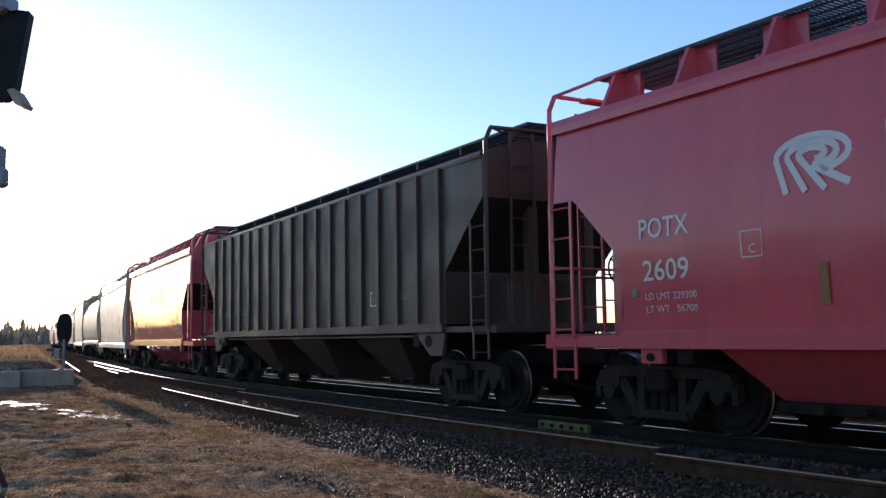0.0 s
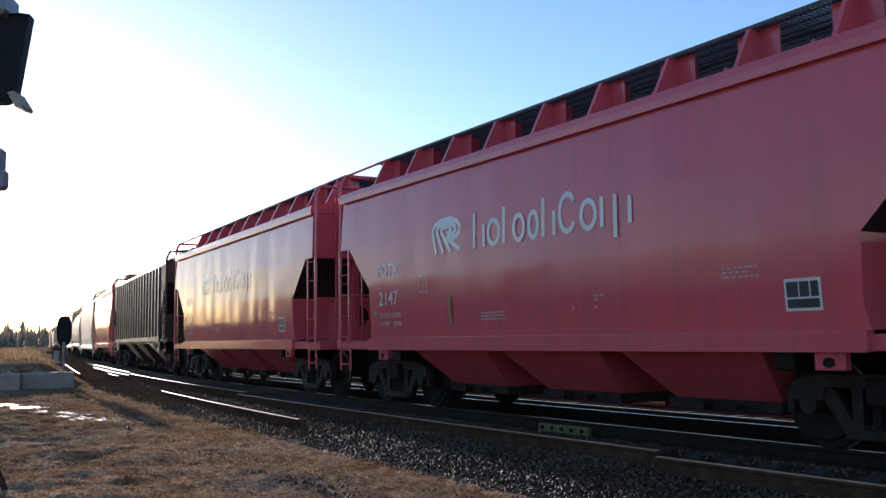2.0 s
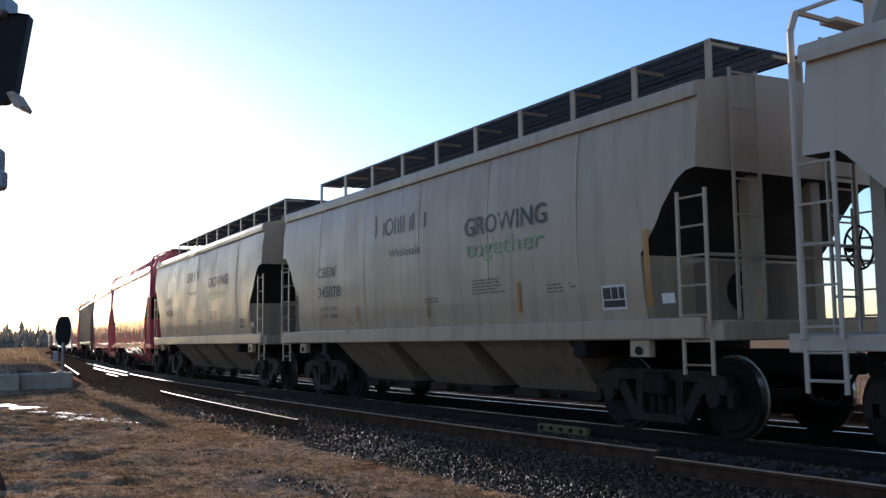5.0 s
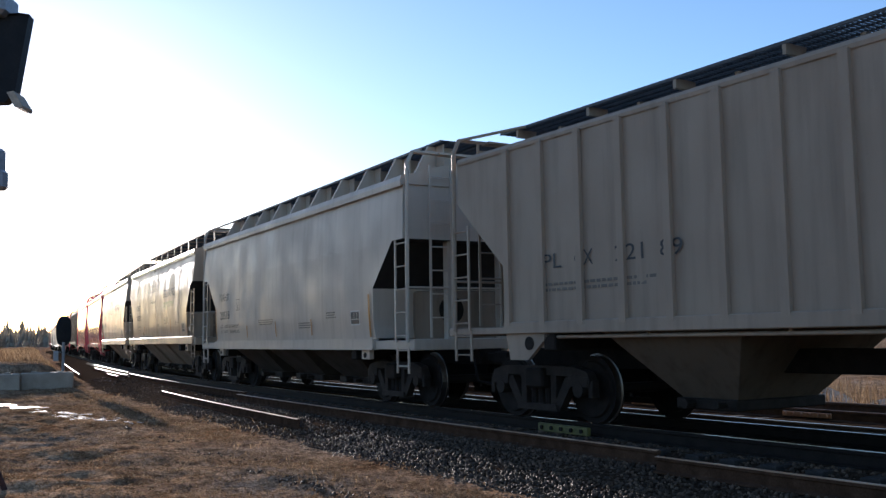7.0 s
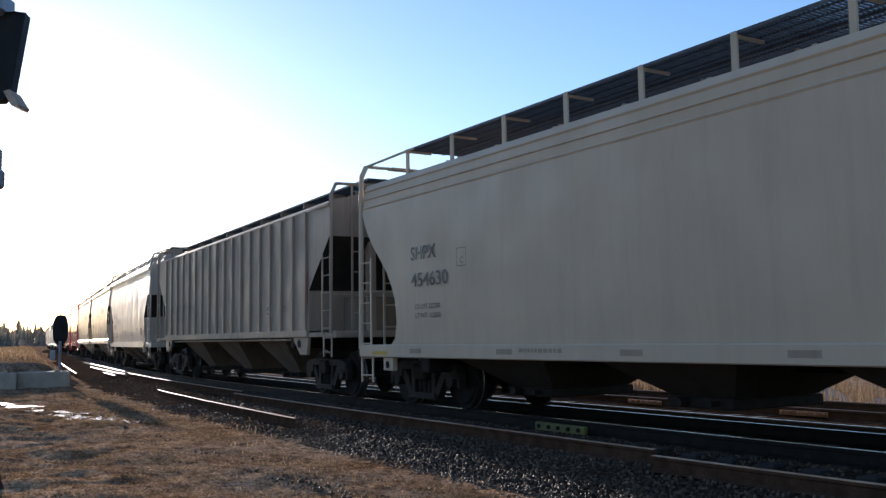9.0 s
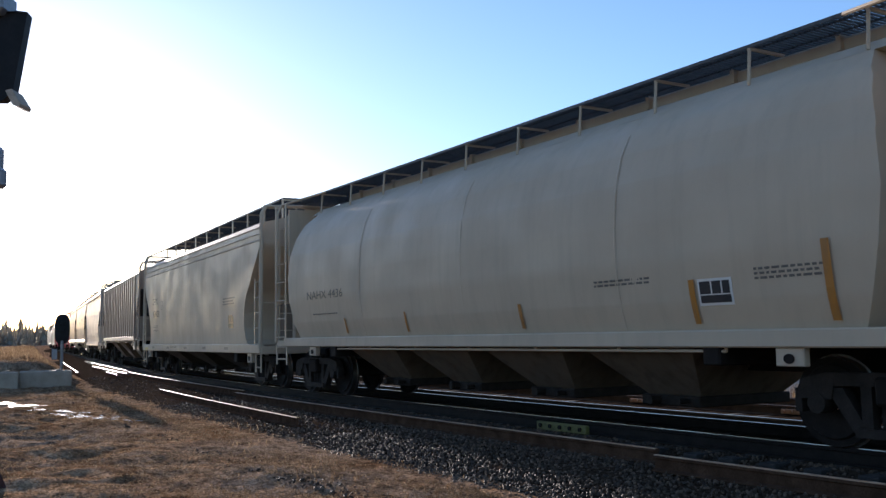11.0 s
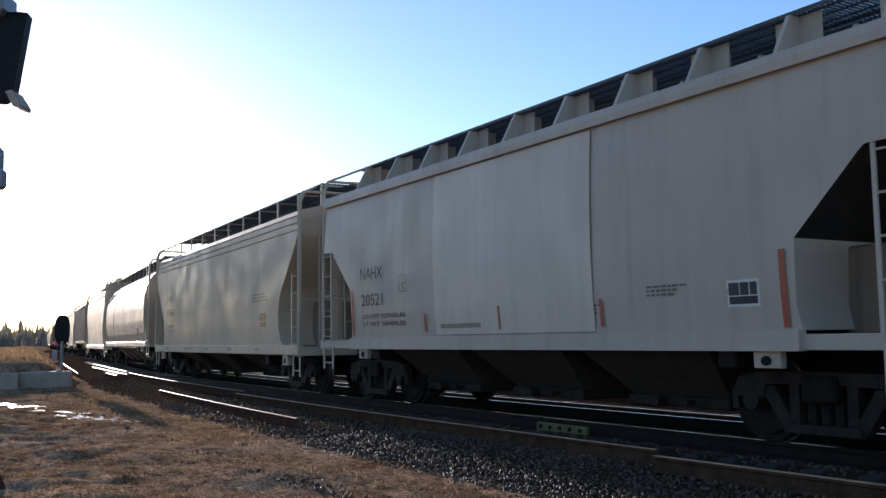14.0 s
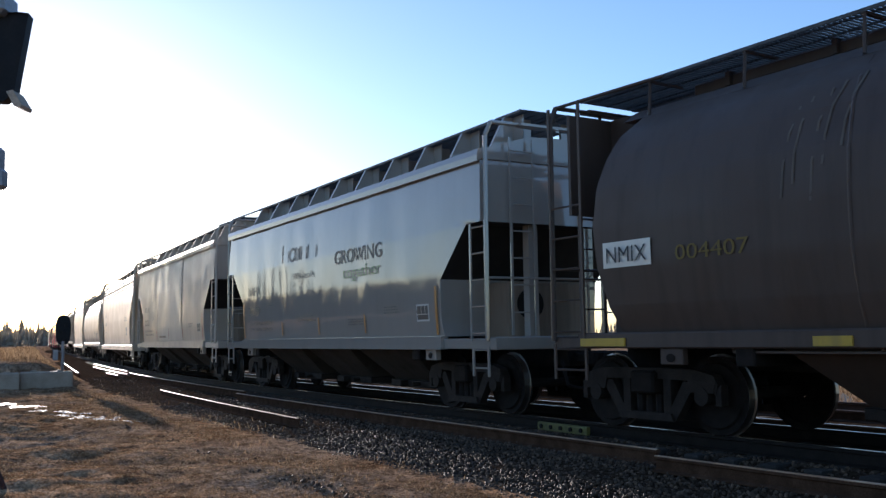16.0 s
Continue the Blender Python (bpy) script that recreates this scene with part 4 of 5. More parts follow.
def ridged_car(lead, trail, number, lines):
    k = "ridged"
    c = add(make(k, lead, trail, 0.12, CREAM, "off-white covered hopper car with rounded end openings on the track"))
    lettering(c, k, "SHPX", 1.98, 2.58, 0.23, LETTER_K, 0.87, 0.006)
    lettering(c, k, number, 2.0, 2.12, 0.24, LETTER_K, 1.24, 0.006)
    weights_mark(c, k, 2.1, 1.74, lines, LETTER_K)
    lettering(c, k, "C", 3.62, 2.42, 0.10, FINE_K)
    band(c, k, [(3.52, 2.38), (3.8, 2.38), (3.8, 2.66), (3.52, 2.66), (3.52, 2.38)], 0.014, FINE_K, "box_mark")
    patches(c, k, small_print(rnd, 12.43, 2.36, 1.3, 3, 0.04), FINE_K)["kind"] = "stuff"
    patches(c, k, [(12.96, 1.58, 0.53, 0.12)], LETTER_K, "data_panel")
    patches(c, k, [(12.96, 1.72, 0.16, 0.2), (13.14, 1.72, 0.16, 0.2), (13.32, 1.72, 0.17, 0.2)], LETTER_K, "data_print")
    for x in (1.9, 4.6, 7.4, 10.0, 12.6):
        patches(c, k, [(x, 0.96, 0.42, 0.1)], GREY, "faded_stencil", 0.06)
    patches(c, k, small_print(rnd, 5.2, 1.0, 1.1, 1, 0.07), GREY, "faded_stencil", 0.06)
    patches(c, k, [(0.45, 0.92, 0.6, 0.08)], YELLOW, "yellow_dash", 0.06)
    return c


def ribbed_car(lead, trail, material, label, mark):
    k = "ribbed"
    c = add(make(k, lead, trail, 0.3, material, label))
    L = lead - trail
    for x, w, ch in mark:
        lettering(c, k, ch, x, 2.19, 0.21, LETTER_K, w)
    patches(c, k, small_print(rnd, 2.3, 1.95, 2.6, 2, 0.04), FINE_K)["kind"] = "stuff"
    data_marks(c, k, LETTER_K, (L - 4.25, 1.82, 0.42, 0.27), ((L - 3.2, 2.0, 0.5, 3), ))
    if material is GREY:
        strips(c, k, [(L - 1.38, 2.0, 0.08, 0.7), (9.2, 1.5, 0.07, 0.4)], RED_STRIP)
    return c


def round_car(lead, trail, material, label):
    return add(make("round", lead, trail, 0.9, material, label))


red_lead = red_car(43.5, 30.2, "2611")
brown = ribbed_car(28.6, 12.1, BROWN, "dark brown ribbed covered hopper car with faded stencils on the track", ())
red_a = red_car(10.3, -3.2, "2609")
red_b = red_car(-4.7, -18.1, "2147")
beige_a = posted_car(-19.4, -33.1, "345050")
beige_b = posted_car(-34.65, -48.1, "345078")
grey_e = grey_car(-49.5, -63.1, WHITE, "pale grey covered hopper car with an eave lip on the track", "NAHX", "20518", ("LD LMT 227600LBS", "LT WT  58400LBS"))
ribbed_p = ribbed_car(-64.9, -82.0, GREY, "grey ribbed covered hopper car with dark lettering on the track", ((2.24, 0.44, "PL"), (2.95, 0.4, "CX"), (3.77, 0.54, "221"), (4.59, 0.39, "89")))
cream_q = ridged_car(-83.6, -99.5, "454630", ("LD LMT 222700", "LT WT   63300"))
round_r = round_car(-101.7, -117.0, CREAM, "cream rounded-side covered hopper car with small stencils on the track")
cream_s = ridged_car(-119.6, -135.4, "454468", ("LD LMT 223100", "LT WT   62900"))
grey_m = grey_car(-136.95, -150.4, WHITE, "pale grey covered hopper car with patched panels on the track", "NAHX", "20521", ("LD LMT 227600LBS", "LT WT  58400LBS"))
grey_n = grey_car(-151.9, -165.3, BLUISH, "clean glossy pale blue-grey covered hopper car on the track", "NAHX", "20739", ("LD LMT 227600LBS 103100 KGS", "LT WT  58400LBS  26900 KGS"), True)
round_o = round_car(-168.0, -183.2, RUSTY, "dirty rust-brown rounded-side covered hopper car on the track")
c, k = round_r, "round"
lettering(c, k, "NAHX 4436", 1.15, 2.08, 0.17, LETTER_K, 1.9)
data_marks(c, k, LETTER_K, (12.85, 1.55, 0.52, 0.3), ((1.4, 1.75, 1.4, 1), (11.0, 1.9, 1.3, 2), (13.7, 1.9, 1.0, 3)))
strips(c, k, [(3.0, 1.35, 0.06, 0.3), (5.6, 1.35, 0.06, 0.35), (9.2, 1.35, 0.08, 0.35), (12.72, 1.35, 0.09, 0.5), (14.6, 1.35, 0.1, 0.8)])
c = round_o
patches(c, k, [(0.2, 2.08, 0.86, 0.32)], LETTER_W, "white_patch", 0.012)
lettering(c, k, "NMIX", 0.26, 2.14, 0.2, LETTER_K, 0.74, 0.0, lift=0.03)
lettering(c, k, "004407", 1.45, 2.1, 0.18, FADED, 1.1)
for x, w in ((-0.35, 0.85), (3.27, 0.45)):
    bm = bmesh.new()
    box(bm, -1.555, -1.53, c["half"] - (x + w) * LEN, c["half"] - x * LEN, 1.11, 1.21)
    part("yellow_dash", bm, YELLOW, c)

for x, z, h in ((3.0, 2.62, 0.95), (3.14, 2.75, 0.9), (3.36, 2.55, 1.15), (3.5, 2.9, 0.85), (3.72, 3.05, 0.75)):
    band(round_o, k, [(x, z), (x + 0.02, z + h * 0.35), (x + 0.07, z + h * 0.7), (x + 0.16, z + h)], 0.03, RUBBED, "rubbed_streak")

# heights over the rails: bodies above 0.8 m squashed to fit the camera's view
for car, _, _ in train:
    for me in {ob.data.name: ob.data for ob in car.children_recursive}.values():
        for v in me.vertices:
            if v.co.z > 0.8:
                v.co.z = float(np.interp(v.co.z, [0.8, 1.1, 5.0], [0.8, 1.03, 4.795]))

# the cars further ahead, alike to those that pass
ahead = [cream_q, round_r, cream_s, grey_e, beige_a, red_a, ribbed_p, round_r, red_b, cream_q, grey_m, red_a, beige_b, cream_s, round_r, red_a]
s_next = 42.0
length_of = {e[0].name: e[2] for e in train}
for src in ahead:
    L = length_of[src.name]
    train.append((copy_thing(src, Matrix.Identity(4)), s_next + L / 2, L))
    s_next += L + 1.7


# ---- beside the line ----
BLACK = rough_stuff("flat_black_enamel", [(0.3, (0.012, 0.012, 0.013)), (0.7, (0.022, 0.021, 0.021))], 8, 0.6, 0.1, 0.002, gloss=0.2)
GALV = rough_stuff("dull_galvanised_steel", [(0.3, (0.26, 0.26, 0.27)), (0.7, (0.36, 0.36, 0.37))], 7, 0.45, 0.15, 0.002, metal=0.5)
OLIVE = rough_stuff("grimy_yellow_plastic", [(0.3, (0.09, 0.085, 0.025)), (0.7, (0.2, 0.18, 0.045))], 14, 0.6, 0.3, 0.004)
PALE = rough_stuff("pale_dusty_rubble", [(0.3, (0.46, 0.36, 0.25)), (0.7, (0.78, 0.64, 0.48))], 3, 0.9, 0.8, 0.05)


def blade_material(name, low, mid, high, through=0.45):
    m, t, b = nodes_of(name)
    gi = t.nodes.new("ShaderNodeNewGeometry")
    matte(t, ramp(t, gi.outputs["Random Per Island"], (0.0, low), (0.55, mid), (1.0, high)), through=through)
    return m


STRAW = blade_material("dead_grass_blades", (0.12, 0.074, 0.042), (0.27, 0.18, 0.10), (0.46, 0.34, 0.21))
WEED = blade_material("rust_brown_weeds", (0.10, 0.06, 0.034), (0.26, 0.17, 0.095), (0.44, 0.32, 0.19))


def blades(name, label, material, spots, rnd, spread=0.6, least=0.25):
    """Many thin bent blades; spots gives (x, y, length, width) one by one."""
    vs, fs = [], []
    for x, y, ln, w in spots:
        z = ground_z(x, y) - 0.01
        a, lean = rnd.uniform(0, 6.283), rnd.uniform(least, 1.0) * spread
        dx, dy = math.cos(a), math.sin(a)
        px, py = -dy * w / 2, dx * w / 2
        h1, o1 = ln * 0.55 * math.cos(lean * 0.6), ln * 0.55 * math.sin(lean * 0.6)
        h2, o2 = h1 + ln * 0.45 * math.cos(lean * 1.4), o1 + ln * 0.45 * math.sin(lean * 1.4)
        i = len(vs)
        vs += [(x - px, y - py, z), (x + px, y + py, z), (x + dx * o1 + px * 0.7, y + dy * o1 + py * 0.7, z + h1), (x + dx * o1 - px * 0.7, y + dy * o1 - py * 0.7, z + h1), (x + dx * o2, y + dy * o2, z + h2)]
        fs += [(i, i + 1, i + 2, i + 3), (i + 3, i + 2, i + 4)]
    me = bpy.data.meshes.new(name)
    me.from_pydata(vs, [], fs)
    me.materials.append(material)
    return tagged(new(name, me), label, "grass", kind="stuff")


def grass():
    rnd = random.Random(21)

    def spot():
        while True:
            y = 8.0 + 40 * rnd.random() ** 1.9
            x = rnd.uniform(-0.6 + 0.08 * y, 7.0 + 0.13 * y)
            lat = float(lateral(x, y))
            if lat > -3.6 or noise2(x, y * 0.5, 0.9, 3.0) < rnd.uniform(-0.55, 0.25):
                continue
            return x, y, rnd.uniform(0.04, 0.13), rnd.uniform(0.004, 0.008) * (1 + y / 30)
    blades("dead_grass", "flattened dead brown grass on the muddy ground", STRAW, (spot() for _ in range(60000)), rnd, 1.75, 0.8)

    def tuft():
        s = 9 + 40 * rnd.random() ** 1.4
        lat = -3.9 + rnd.gauss(0, 0.55) - 0.03 * max(0, s - 20)
        p = on_line(s + 0.3 * rnd.gauss(0, 1), lat)
        return p.x, p.y, rnd.uniform(0.03, 0.2) * (1 if s > 16 else 0.6) * (0.4 + abs(noise2(s, lat, 0.8, 6.0)) * 2), rnd.uniform(0.005, 0.010) * (1 + s / 25)
    blades("trackside_weeds", "rust-brown dead weeds along the edge of the ballast", WEED, (tuft() for _ in range(6500)), rnd, 1.5, 0.55)

    def far_tuft():
        y = rnd.uniform(7, 60)
        x = float(np.interp(y, _y, _x)) + rnd.uniform(6.5, 13)
        if noise2(x, y, 0.5, 8.0) < -0.15:
            return x, y, 0.12, 0.01
        return x, y, rnd.uniform(0.3, 0.85), rnd.uniform(0.008, 0.02)
    blades("tall_dead_weeds", "tall tan dead weeds beyond the second track", WEED, (far_tuft() for _ in range(26000)), rnd, 0.55)

    def field():
        y = rnd.uniform(46, 140)
        x = rnd.uniform(-2 + 0.1 * y, float(np.interp(y, _y, _x)) - 4.2)
        return x, y, rnd.uniform(0.1, 0.34) * (0.5 + abs(noise2(x, y, 0.3, 4.0)) * 2), rnd.uniform(0.02, 0.05)
    blades("field_grass", "dry brown field grass in low sun", WEED, (field() for _ in range(26000)), rnd, 0.7)


grass()


def mound(x, y, r, h, name, label, material, seed):
    bm = bmesh.new()
    rings, n = 7, 22
    prev = None
    z0 = ground_z(x, y) - 0.08
    for k in range(rings + 1):
        f = k / rings
        ring = []
        for i in range(n):
            a = 2 * math.pi * i / n
            rr = r * (1 - f) * (1 + 0.22 * noise2(math.cos(a) * 2, math.sin(a) * 2, 1.0, seed))
            zz = z0 + h * (1 - (1 - f) ** 1.7) * (1 + 0.35 * noise2(math.cos(a) * rr * 2, math.sin(a) * rr * 2, 1.5, seed + 3))
            ring.append(bm.verts.new((x + rr * math.cos(a), y + rr * 1.6 * math.sin(a), zz)))
        if prev:
            for i in range(n):
                bm.faces.new((prev[i], prev[(i + 1) % n], ring[(i + 1) % n], ring[i]))
        prev = ring
    bm.faces.new(prev)
    return tagged(link(name, bm, material, smooth=True), label, "mound")


mound(19.4, 24.2, 1.7, 0.95, "rubble_mound", "pale rubble mound beyond the second track", PALE, 1.0)
mound(19.8, 15.4, 1.4, 0.8, "rubble_mound", "pale rubble mound among tall dead weeds", PALE, 2.0)
mound(19.8, 10.8, 1.5, 0.7, "rubble_mound", "pale rubble mound among tall dead weeds", PALE, 5.0)
mound(18.8, 31.9, 1.5, 0.7, "rubble_mound", "pale rubble mound beyond the second track", PALE, 7.0)
for lat, s0, s1 in ((1.62, -5, 42), ):
    tagged(rail("loose_rail", s0, s1, lat, lat + 0.1, -0.2, [RAILDULL, TREAD], bright=(7,)), "loose bright-topped rail lying between the tracks", "rail", "loose rails beside the track")


def joint_bars():
    for s in (6.0, 9.6, 13.2):
        bm = bmesh.new()
        box(bm, -0.03, 0.0, -0.45, 0.45, -0.13, -0.05, 0.008)
        for i in range(6):
            y = -0.38 + i * 0.152
            rod(bm, (-0.075, y, -0.085), (-0.03, y, -0.085), 0.024, 8)
        o = tagged(link("joint_bar", bm, RAILRUST), "rusty bolted joint bar on the second track's rail", "joint bar", "joint bars")
        o.matrix_basis = line_pose(s, 4.15 - 0.753 - 0.035, 0)


joint_bars()


def rail_lubricator():
    top = tagged(new("rail_lubricator"), "grimy yellow-green applicator clamped beside the near rail", "track device")
    top.matrix_basis = line_pose(10.25, -0.93, 0)
    bm = bmesh.new()
    box(bm, -0.045, 0.03, -0.55, 0.55, -0.16, -0.045, 0.012)
    part("body", bm, OLIVE, top)
    for i in range(5):
        bm = bmesh.new()
        rod(bm, (-0.07, -0.44 + 0.22 * i, -0.10), (-0.04, -0.44 + 0.22 * i, -0.10), 0.03, 8)
        part("bolt", bm, DARK, top)


rail_lubricator()


def concrete_blocks():
    for x, y, yaw, ln in ((5.12, 38.38, -7, 1.7), (7.0, 38.74, -9, 1.85)):
        bm = bmesh.new()
        box(bm, -ln / 2, ln / 2, -0.38, 0.38, 0, 0.78, 0.04)
        for dx in (-ln / 4, ln / 4):
            box(bm, dx - 0.12, dx + 0.12, -0.12, 0.12, 0.775, 0.83, 0.03)
        o = tagged(link("concrete_block", bm, CONCRETE), "grey interlocking concrete barrier block on muddy ground", "concrete block", "concrete blocks")
        o.matrix_basis = pose(x, y, -0.66, 0, 0, yaw)


concrete_blocks()


def ground_signal():
    """A target signal seen from behind: black oval backboard on a post."""
    top = tagged(new("railway_signal"), "black oval-backed railway signal on a grey post beside the track", "railway signal")
    top.matrix_basis = pose(7.88, 40.38, -0.74, 0, 0, -11)
    bm = bmesh.new()
    rod(bm, (0, 0, 0), (0, 0, 2.0), 0.06, 12)
    box(bm, -0.22, 0.22, -0.22, 0.22, -0.05, 0.2, 0.03)
    part("post", bm, GALV, top)
    bm = bmesh.new()
    n = 32
    ring = [(0.29 * math.copysign(abs(math.cos(a)) ** 0.7, math.cos(a)), 2.46 + 0.6 * math.copysign(abs(math.sin(a)) ** 0.75, math.sin(a))) for a in np.linspace(0, 2 * math.pi, n, endpoint=False)]
    va, vb = [bm.verts.new((x, -0.02, z)) for x, z in ring], [bm.verts.new((x, 0.015, z)) for x, z in ring]
    bm.faces.new(va), bm.faces.new(vb[::-1])
    for i in range(n):
        bm.faces.new((va[i], va[(i + 1) % n], vb[(i + 1) % n], vb[i]))
    part("backboard", bm, BLACK, top, "black oval backboard")
    for z in (2.17, 2.46, 2.75):
        bm = bmesh.new()
        rod(bm, (0, -0.14, z), (0, -0.02, z), 0.1, 14)
        rod(bm, (0, 0.015, z), (0, 0.2, z + 0.015), 0.09, 14)
        part("lamp_housing", bm, BLACK, top)
    bm = bmesh.new()
    box(bm, -0.37, -0.17, -0.17, 0.1, 1.25, 1.66, 0.02)
    part("relay_box", bm, GALV, top)


ground_signal()


def crossing_mast():
    """The mast of the crossing lights close by: only its hooded lamp reaches into view."""
    top = tagged(new("crossing_signal"), "dark hooded crossing lamp with pale lip on steel mast", "crossing signal")
    gz = ground_z(0.72, 6.59)
    top.matrix_basis = pose(0.72, 6.59, gz, 0, 0, -YAW)
    z = -gz - 0.142
    bm = bmesh.new()
    rod(bm, (-0.02, 0, 0), (-0.02, 0, 4.6 + z), 0.055, 14)
    box(bm, -0.2, 0.16, -0.18, 0.18, 0, 0.06, 0.01)
    part("mast", bm, GALV, top)
    # hood: a shallow sheet shell, its outline shaped to fit the camera's view
    bm = bmesh.new()
    pts = [(-0.25, 3.40), (0.18, 3.43), (0.245, 3.42), (0.165, 2.90), (0.10, 2.845), (-0.25, 2.845)]
    f = [bm.verts.new((x + 0.10, -0.04, zz + z)) for x, zz in pts]
    b = [bm.verts.new((x * 0.97 + 0.10, 0.05, zz * 0.985 + 0.045 + z)) for x, zz in pts]
    for i in range(len(pts)):
        bm.faces.new((f[i], f[(i + 1) % 6], b[(i + 1) % 6], b[i]))
    bm.faces.new(b)
    bm.faces.new([bm.verts.new((x * 0.97 + 0.10, -0.02, zz * 0.99 + 0.03 + z)) for x, zz in pts])
    part("hood", bm, BLACK, top, "black sheet hood")
    bm = bmesh.new()
    va = [bm.verts.new((x, y, zz + z)) for x, y, zz in ((0.225, -0.06, 2.905), (0.265, -0.06, 2.915), (0.325, -0.06, 2.82), (0.315, -0.06, 2.80), (0.275, -0.06, 2.812))]
    vb = [bm.verts.new((v.co.x, 0.1, v.co.z)) for v in va]
    bm.faces.new(va), bm.faces.new(vb[::-1])
    for i in range(5):
        bm.faces.new((va[i], va[(i + 1) % 5], vb[(i + 1) % 5], vb[i]))
    part("lip", bm, CONCRETE, top, "pale metal lip")
    bm = bmesh.new()
    box(bm, -0.1, 0.215, -0.12, 0.12, 3.405 + z, 3.56 + z, 0.03)
    part("bracket", bm, GALV, top)
    bm = bmesh.new()
    for i in range(3):
        rod(bm, (0.08 + 0.022 * i, -0.06, 3.02 + z), (0.10 + 0.008 * i, -0.06, 3.18 + z), 0.006, 6)
    part("lamp_guard", bm, GALV, top)
    bm = bmesh.new()
    box(bm, 0.0, 0.185, -0.06, 0.06, 2.40 + z, 2.56 + z, 0.02)
    box(bm, 0.0, 0.205, -0.06, 0.06, 2.29 + z, 2.42 + z, 0.02)
    part("junction_box", bm, GALV, top)


crossing_mast()


def leaning_post():
    bm = bmesh.new()
    rod(bm, (0, 0, -0.1), (-0.34, 0.25, 0.85), 0.035, 10)
    rod(bm, (-0.34, 0.25, 0.85), (-0.345, 0.254, 0.865), 0.045, 10)
    o = tagged(link("leaning_stake", bm, rough_stuff("faded_red_timber", [(0.3, (0.05, 0.02, 0.015)), (0.7, (0.10, 0.04, 0.03))], 9)), "dark red leaning stake set in the grass", "stake")
    o.matrix_basis = pose(1.81, 12.22, ground_z(1.81, 12.22))


leaning_post()


def puddles():
    m, t, b = nodes_of("wet_icy_mud")
    t.links.new(ramp(t, noise_of(t, coords(t), 5), (0.35, (0.04, 0.034, 0.028)), (0.7, (0.20, 0.19, 0.18))), b.inputs["Base Color"])
    t.links.new(ramp(t, noise_of(t, coords(t), 9), (0.35, grey(0.12)), (0.7, grey(0.5))), b.inputs["Roughness"])
    bumped(t, b, noise_of(t, coords(t), 14), 0.5, 0.03)
    rnd = random.Random(8)
    for k in range(80):
        f = rnd.random() ** 1.4
        x, y = 3.95 + 1.35 * f + rnd.gauss(0, 0.16), 29.9 - 9.8 * f + rnd.gauss(0, 0.5)
        rx, ry = rnd.uniform(0.03, 0.15) * (1.4 - 0.9 * f), rnd.uniform(0.06, 0.42) * (1.4 - 0.9 * f)
        bm = bmesh.new()
        n = 26
        z = max(ground_z(x, y), ground_z(x + rx * 0.6, y), ground_z(x - rx * 0.6, y)) + 0.004
        bm.faces.new([bm.verts.new((x + rx * math.cos(a) * (1 + 0.8 * noise2(math.cos(a), math.sin(a), 2.5, k)), y + ry * math.sin(a) * (1 + 0.8 * noise2(math.sin(a), math.cos(a), 2.5, k + 5)), z)) for a in np.linspace(0, 2 * math.pi, n, endpoint=False)])
        tagged(link("puddle", bm, m), "icy wet puddle in the muddy track", "puddle", kind="structure")


puddles()


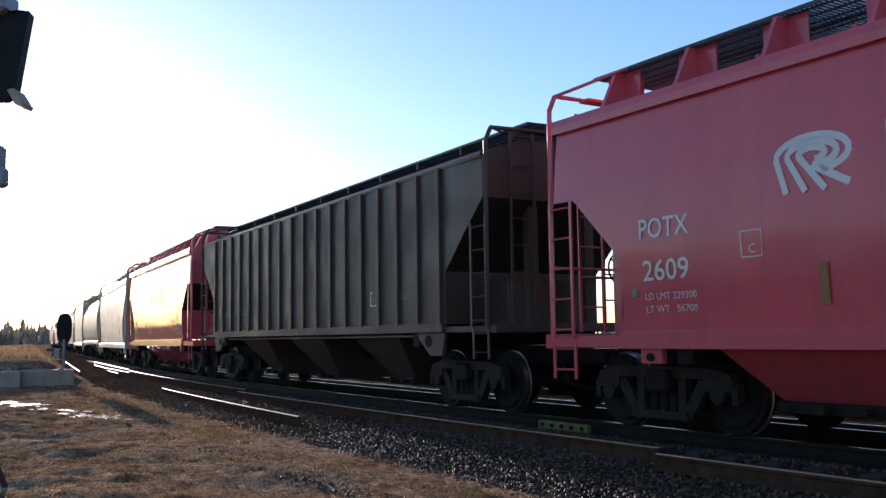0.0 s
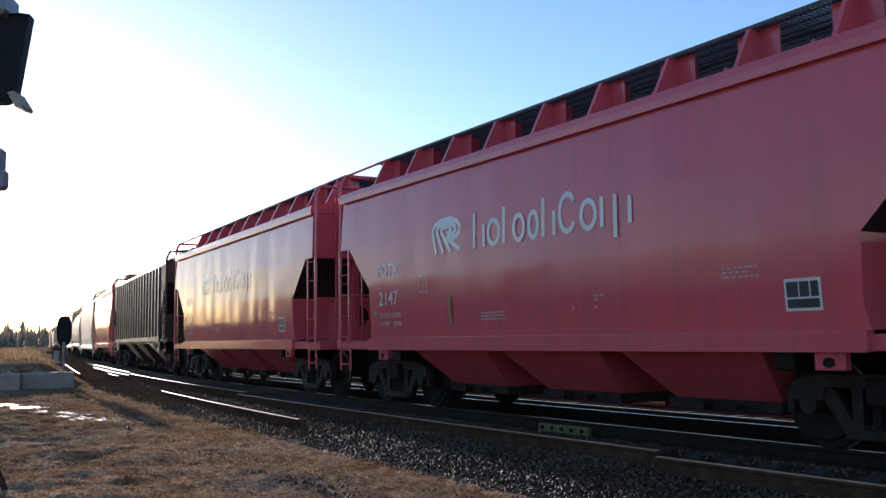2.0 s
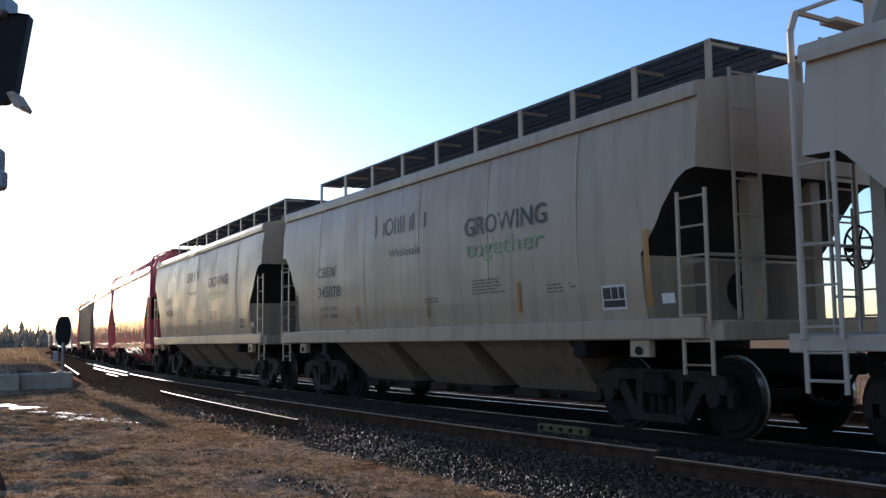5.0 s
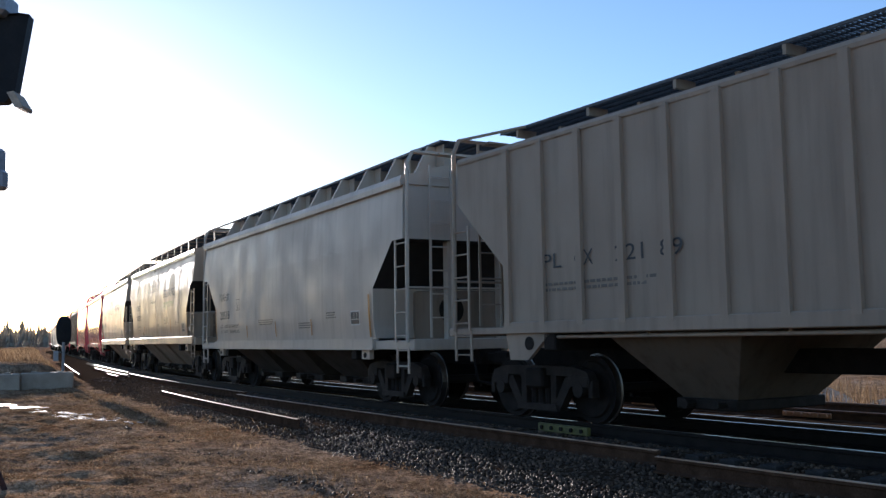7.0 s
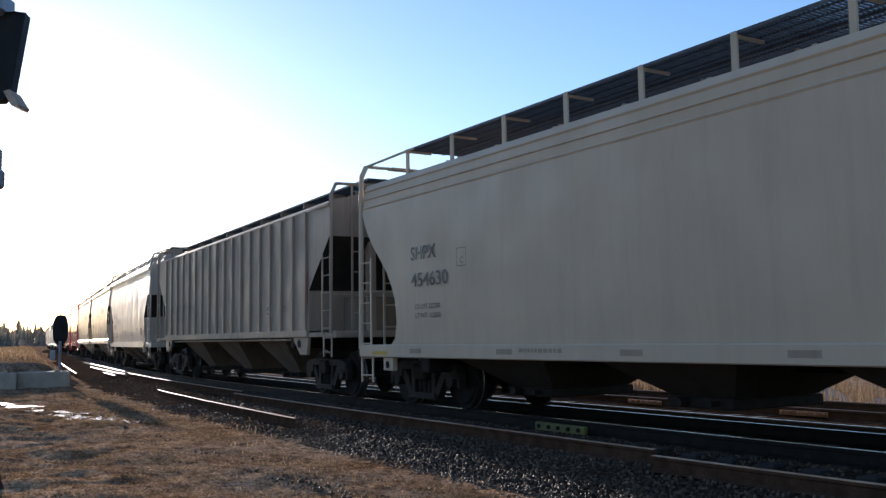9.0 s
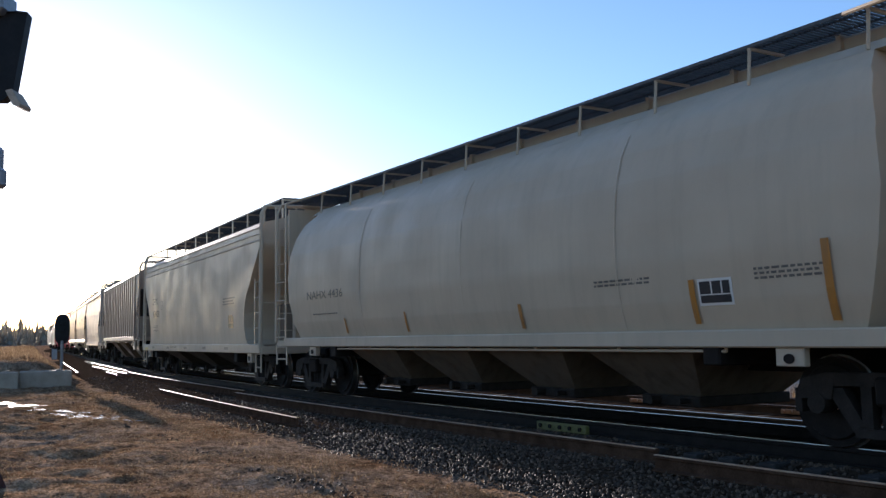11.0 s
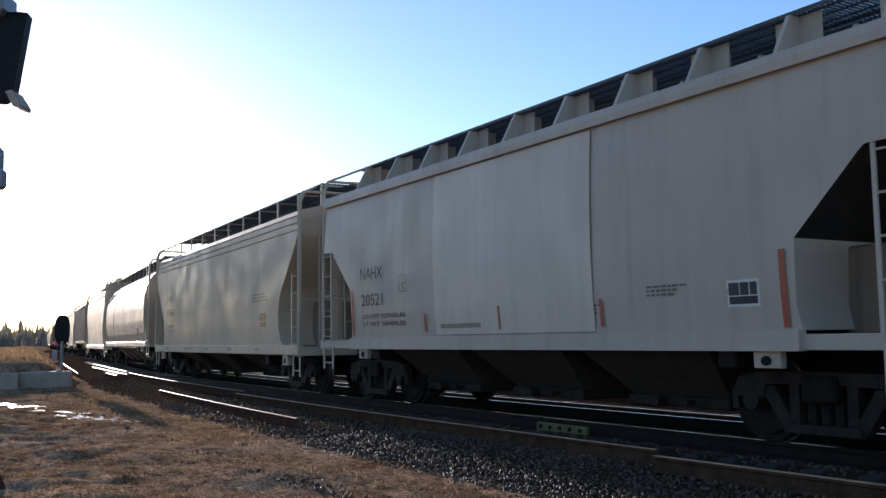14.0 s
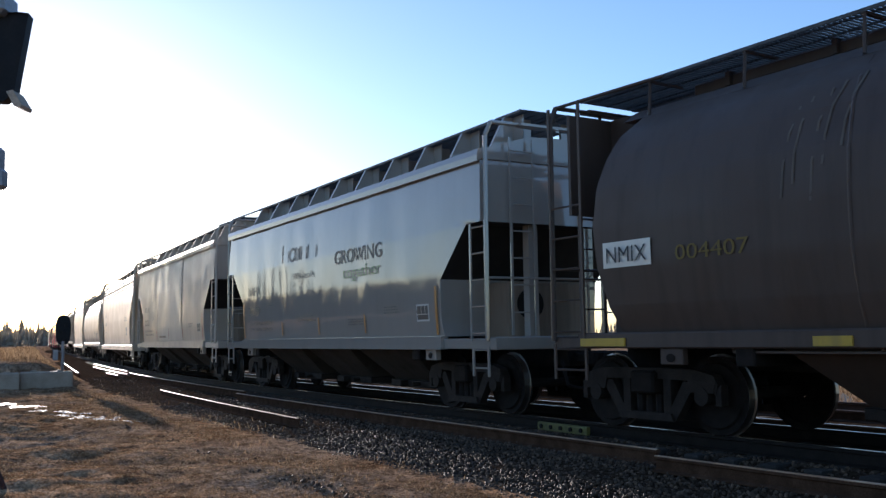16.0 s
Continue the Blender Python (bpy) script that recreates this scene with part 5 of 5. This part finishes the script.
def conifers(name, label, material, count, where, rnd):
    """Woods of many rough conifers, each of stacked ragged skirts; where gives (x, y, height)."""
    vs, fs = [], []
    for _ in range(count):
        x, y, h = where()
        if abs(float(lateral(x, y)) - 2) < 6.5 and y > -40:
            continue
        w = h * rnd.uniform(0.14, 0.28)
        z0 = ground_z(x, y) - 0.2
        for lo, hi, ww in ((0.05, 0.42, 1.0), (0.25, 0.6, 0.85), (0.42, 0.78, 0.62), (0.6, 1.0, 0.4)):
            i, k = len(vs), 7
            for j in range(k):
                a = 6.283 * j / k + rnd.random()
                q = w * ww * rnd.uniform(0.55, 1.3)
                vs.append((x + q * math.cos(a), y + q * math.sin(a), z0 + h * lo * rnd.uniform(0.8, 1.2)))
            vs.append((x, y, z0 + h * hi))
            fs += [(i + j, i + (j + 1) % k, i + k) for j in range(k)]
    me = bpy.data.meshes.new(name)
    me.from_pydata(vs, [], fs)
    me.materials.append(material)
    return tagged(new(name, me), label, "woods", kind="stuff")


def woods():
    rnd = random.Random(5)
    # the haze over the far woods is put into their pale colours
    hazy = blade_material("haze_pale_conifers", (0.34, 0.30, 0.24), (0.46, 0.41, 0.33), (0.56, 0.50, 0.40), 0.65)
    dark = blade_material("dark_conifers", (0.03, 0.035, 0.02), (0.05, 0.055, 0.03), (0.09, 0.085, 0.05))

    def around():
        az = radians(rnd.uniform(-180, 180)) if rnd.random() < 0.5 else radians(rnd.uniform(0, 17))
        d = rnd.uniform(330, 620) if abs(math.degrees(az) - 5) < 20 else rnd.uniform(300, 400)
        return d * math.sin(az), d * math.cos(az), rnd.uniform(3.5, 8.0) * (1.5 if rnd.random() < 0.1 else 1)

    def beside():
        az, d = radians(rnd.uniform(-150, -6)), rnd.uniform(80, 130)
        return d * math.sin(az), d * math.cos(az), rnd.uniform(4, 10) * (0.75 + 0.5 * noise2(math.degrees(az), 0, 0.09, 2.0))
    conifers("far_woods", "distant conifer woods coloured pale for haze round the fields", hazy, 4200, around, rnd)
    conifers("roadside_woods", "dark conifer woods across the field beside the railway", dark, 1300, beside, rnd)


woods()


# ---- what moves ----
def gone(t):
    return V0 * t + ACC * t * t / 2


def car_pose(s, half):
    a, b = on_line(s - half), on_line(s + half)
    d, p = b - a, (a + b) / 2
    return pose(p.x, p.y, 0, 0, 0, -math.degrees(math.atan2(d.x, d.y)))


def motions():
    for k, (car, s0, L) in enumerate(train):
        walk(car, [(0.5 * i, car_pose(s0 + gone(0.5 * i), L / 2 - 1.3)) for i in range(33)])
        if k < 14:
            for ob in car.children_recursive:
                if ob.name.startswith("wheelset"):
                    home = ob.matrix_basis.translation.copy()
                    walk(ob, [(i / 30, pose(*home, -math.degrees(gone(i / 30) / 0.457) % 360, 0, 0)) for i in range(481)])


motions()
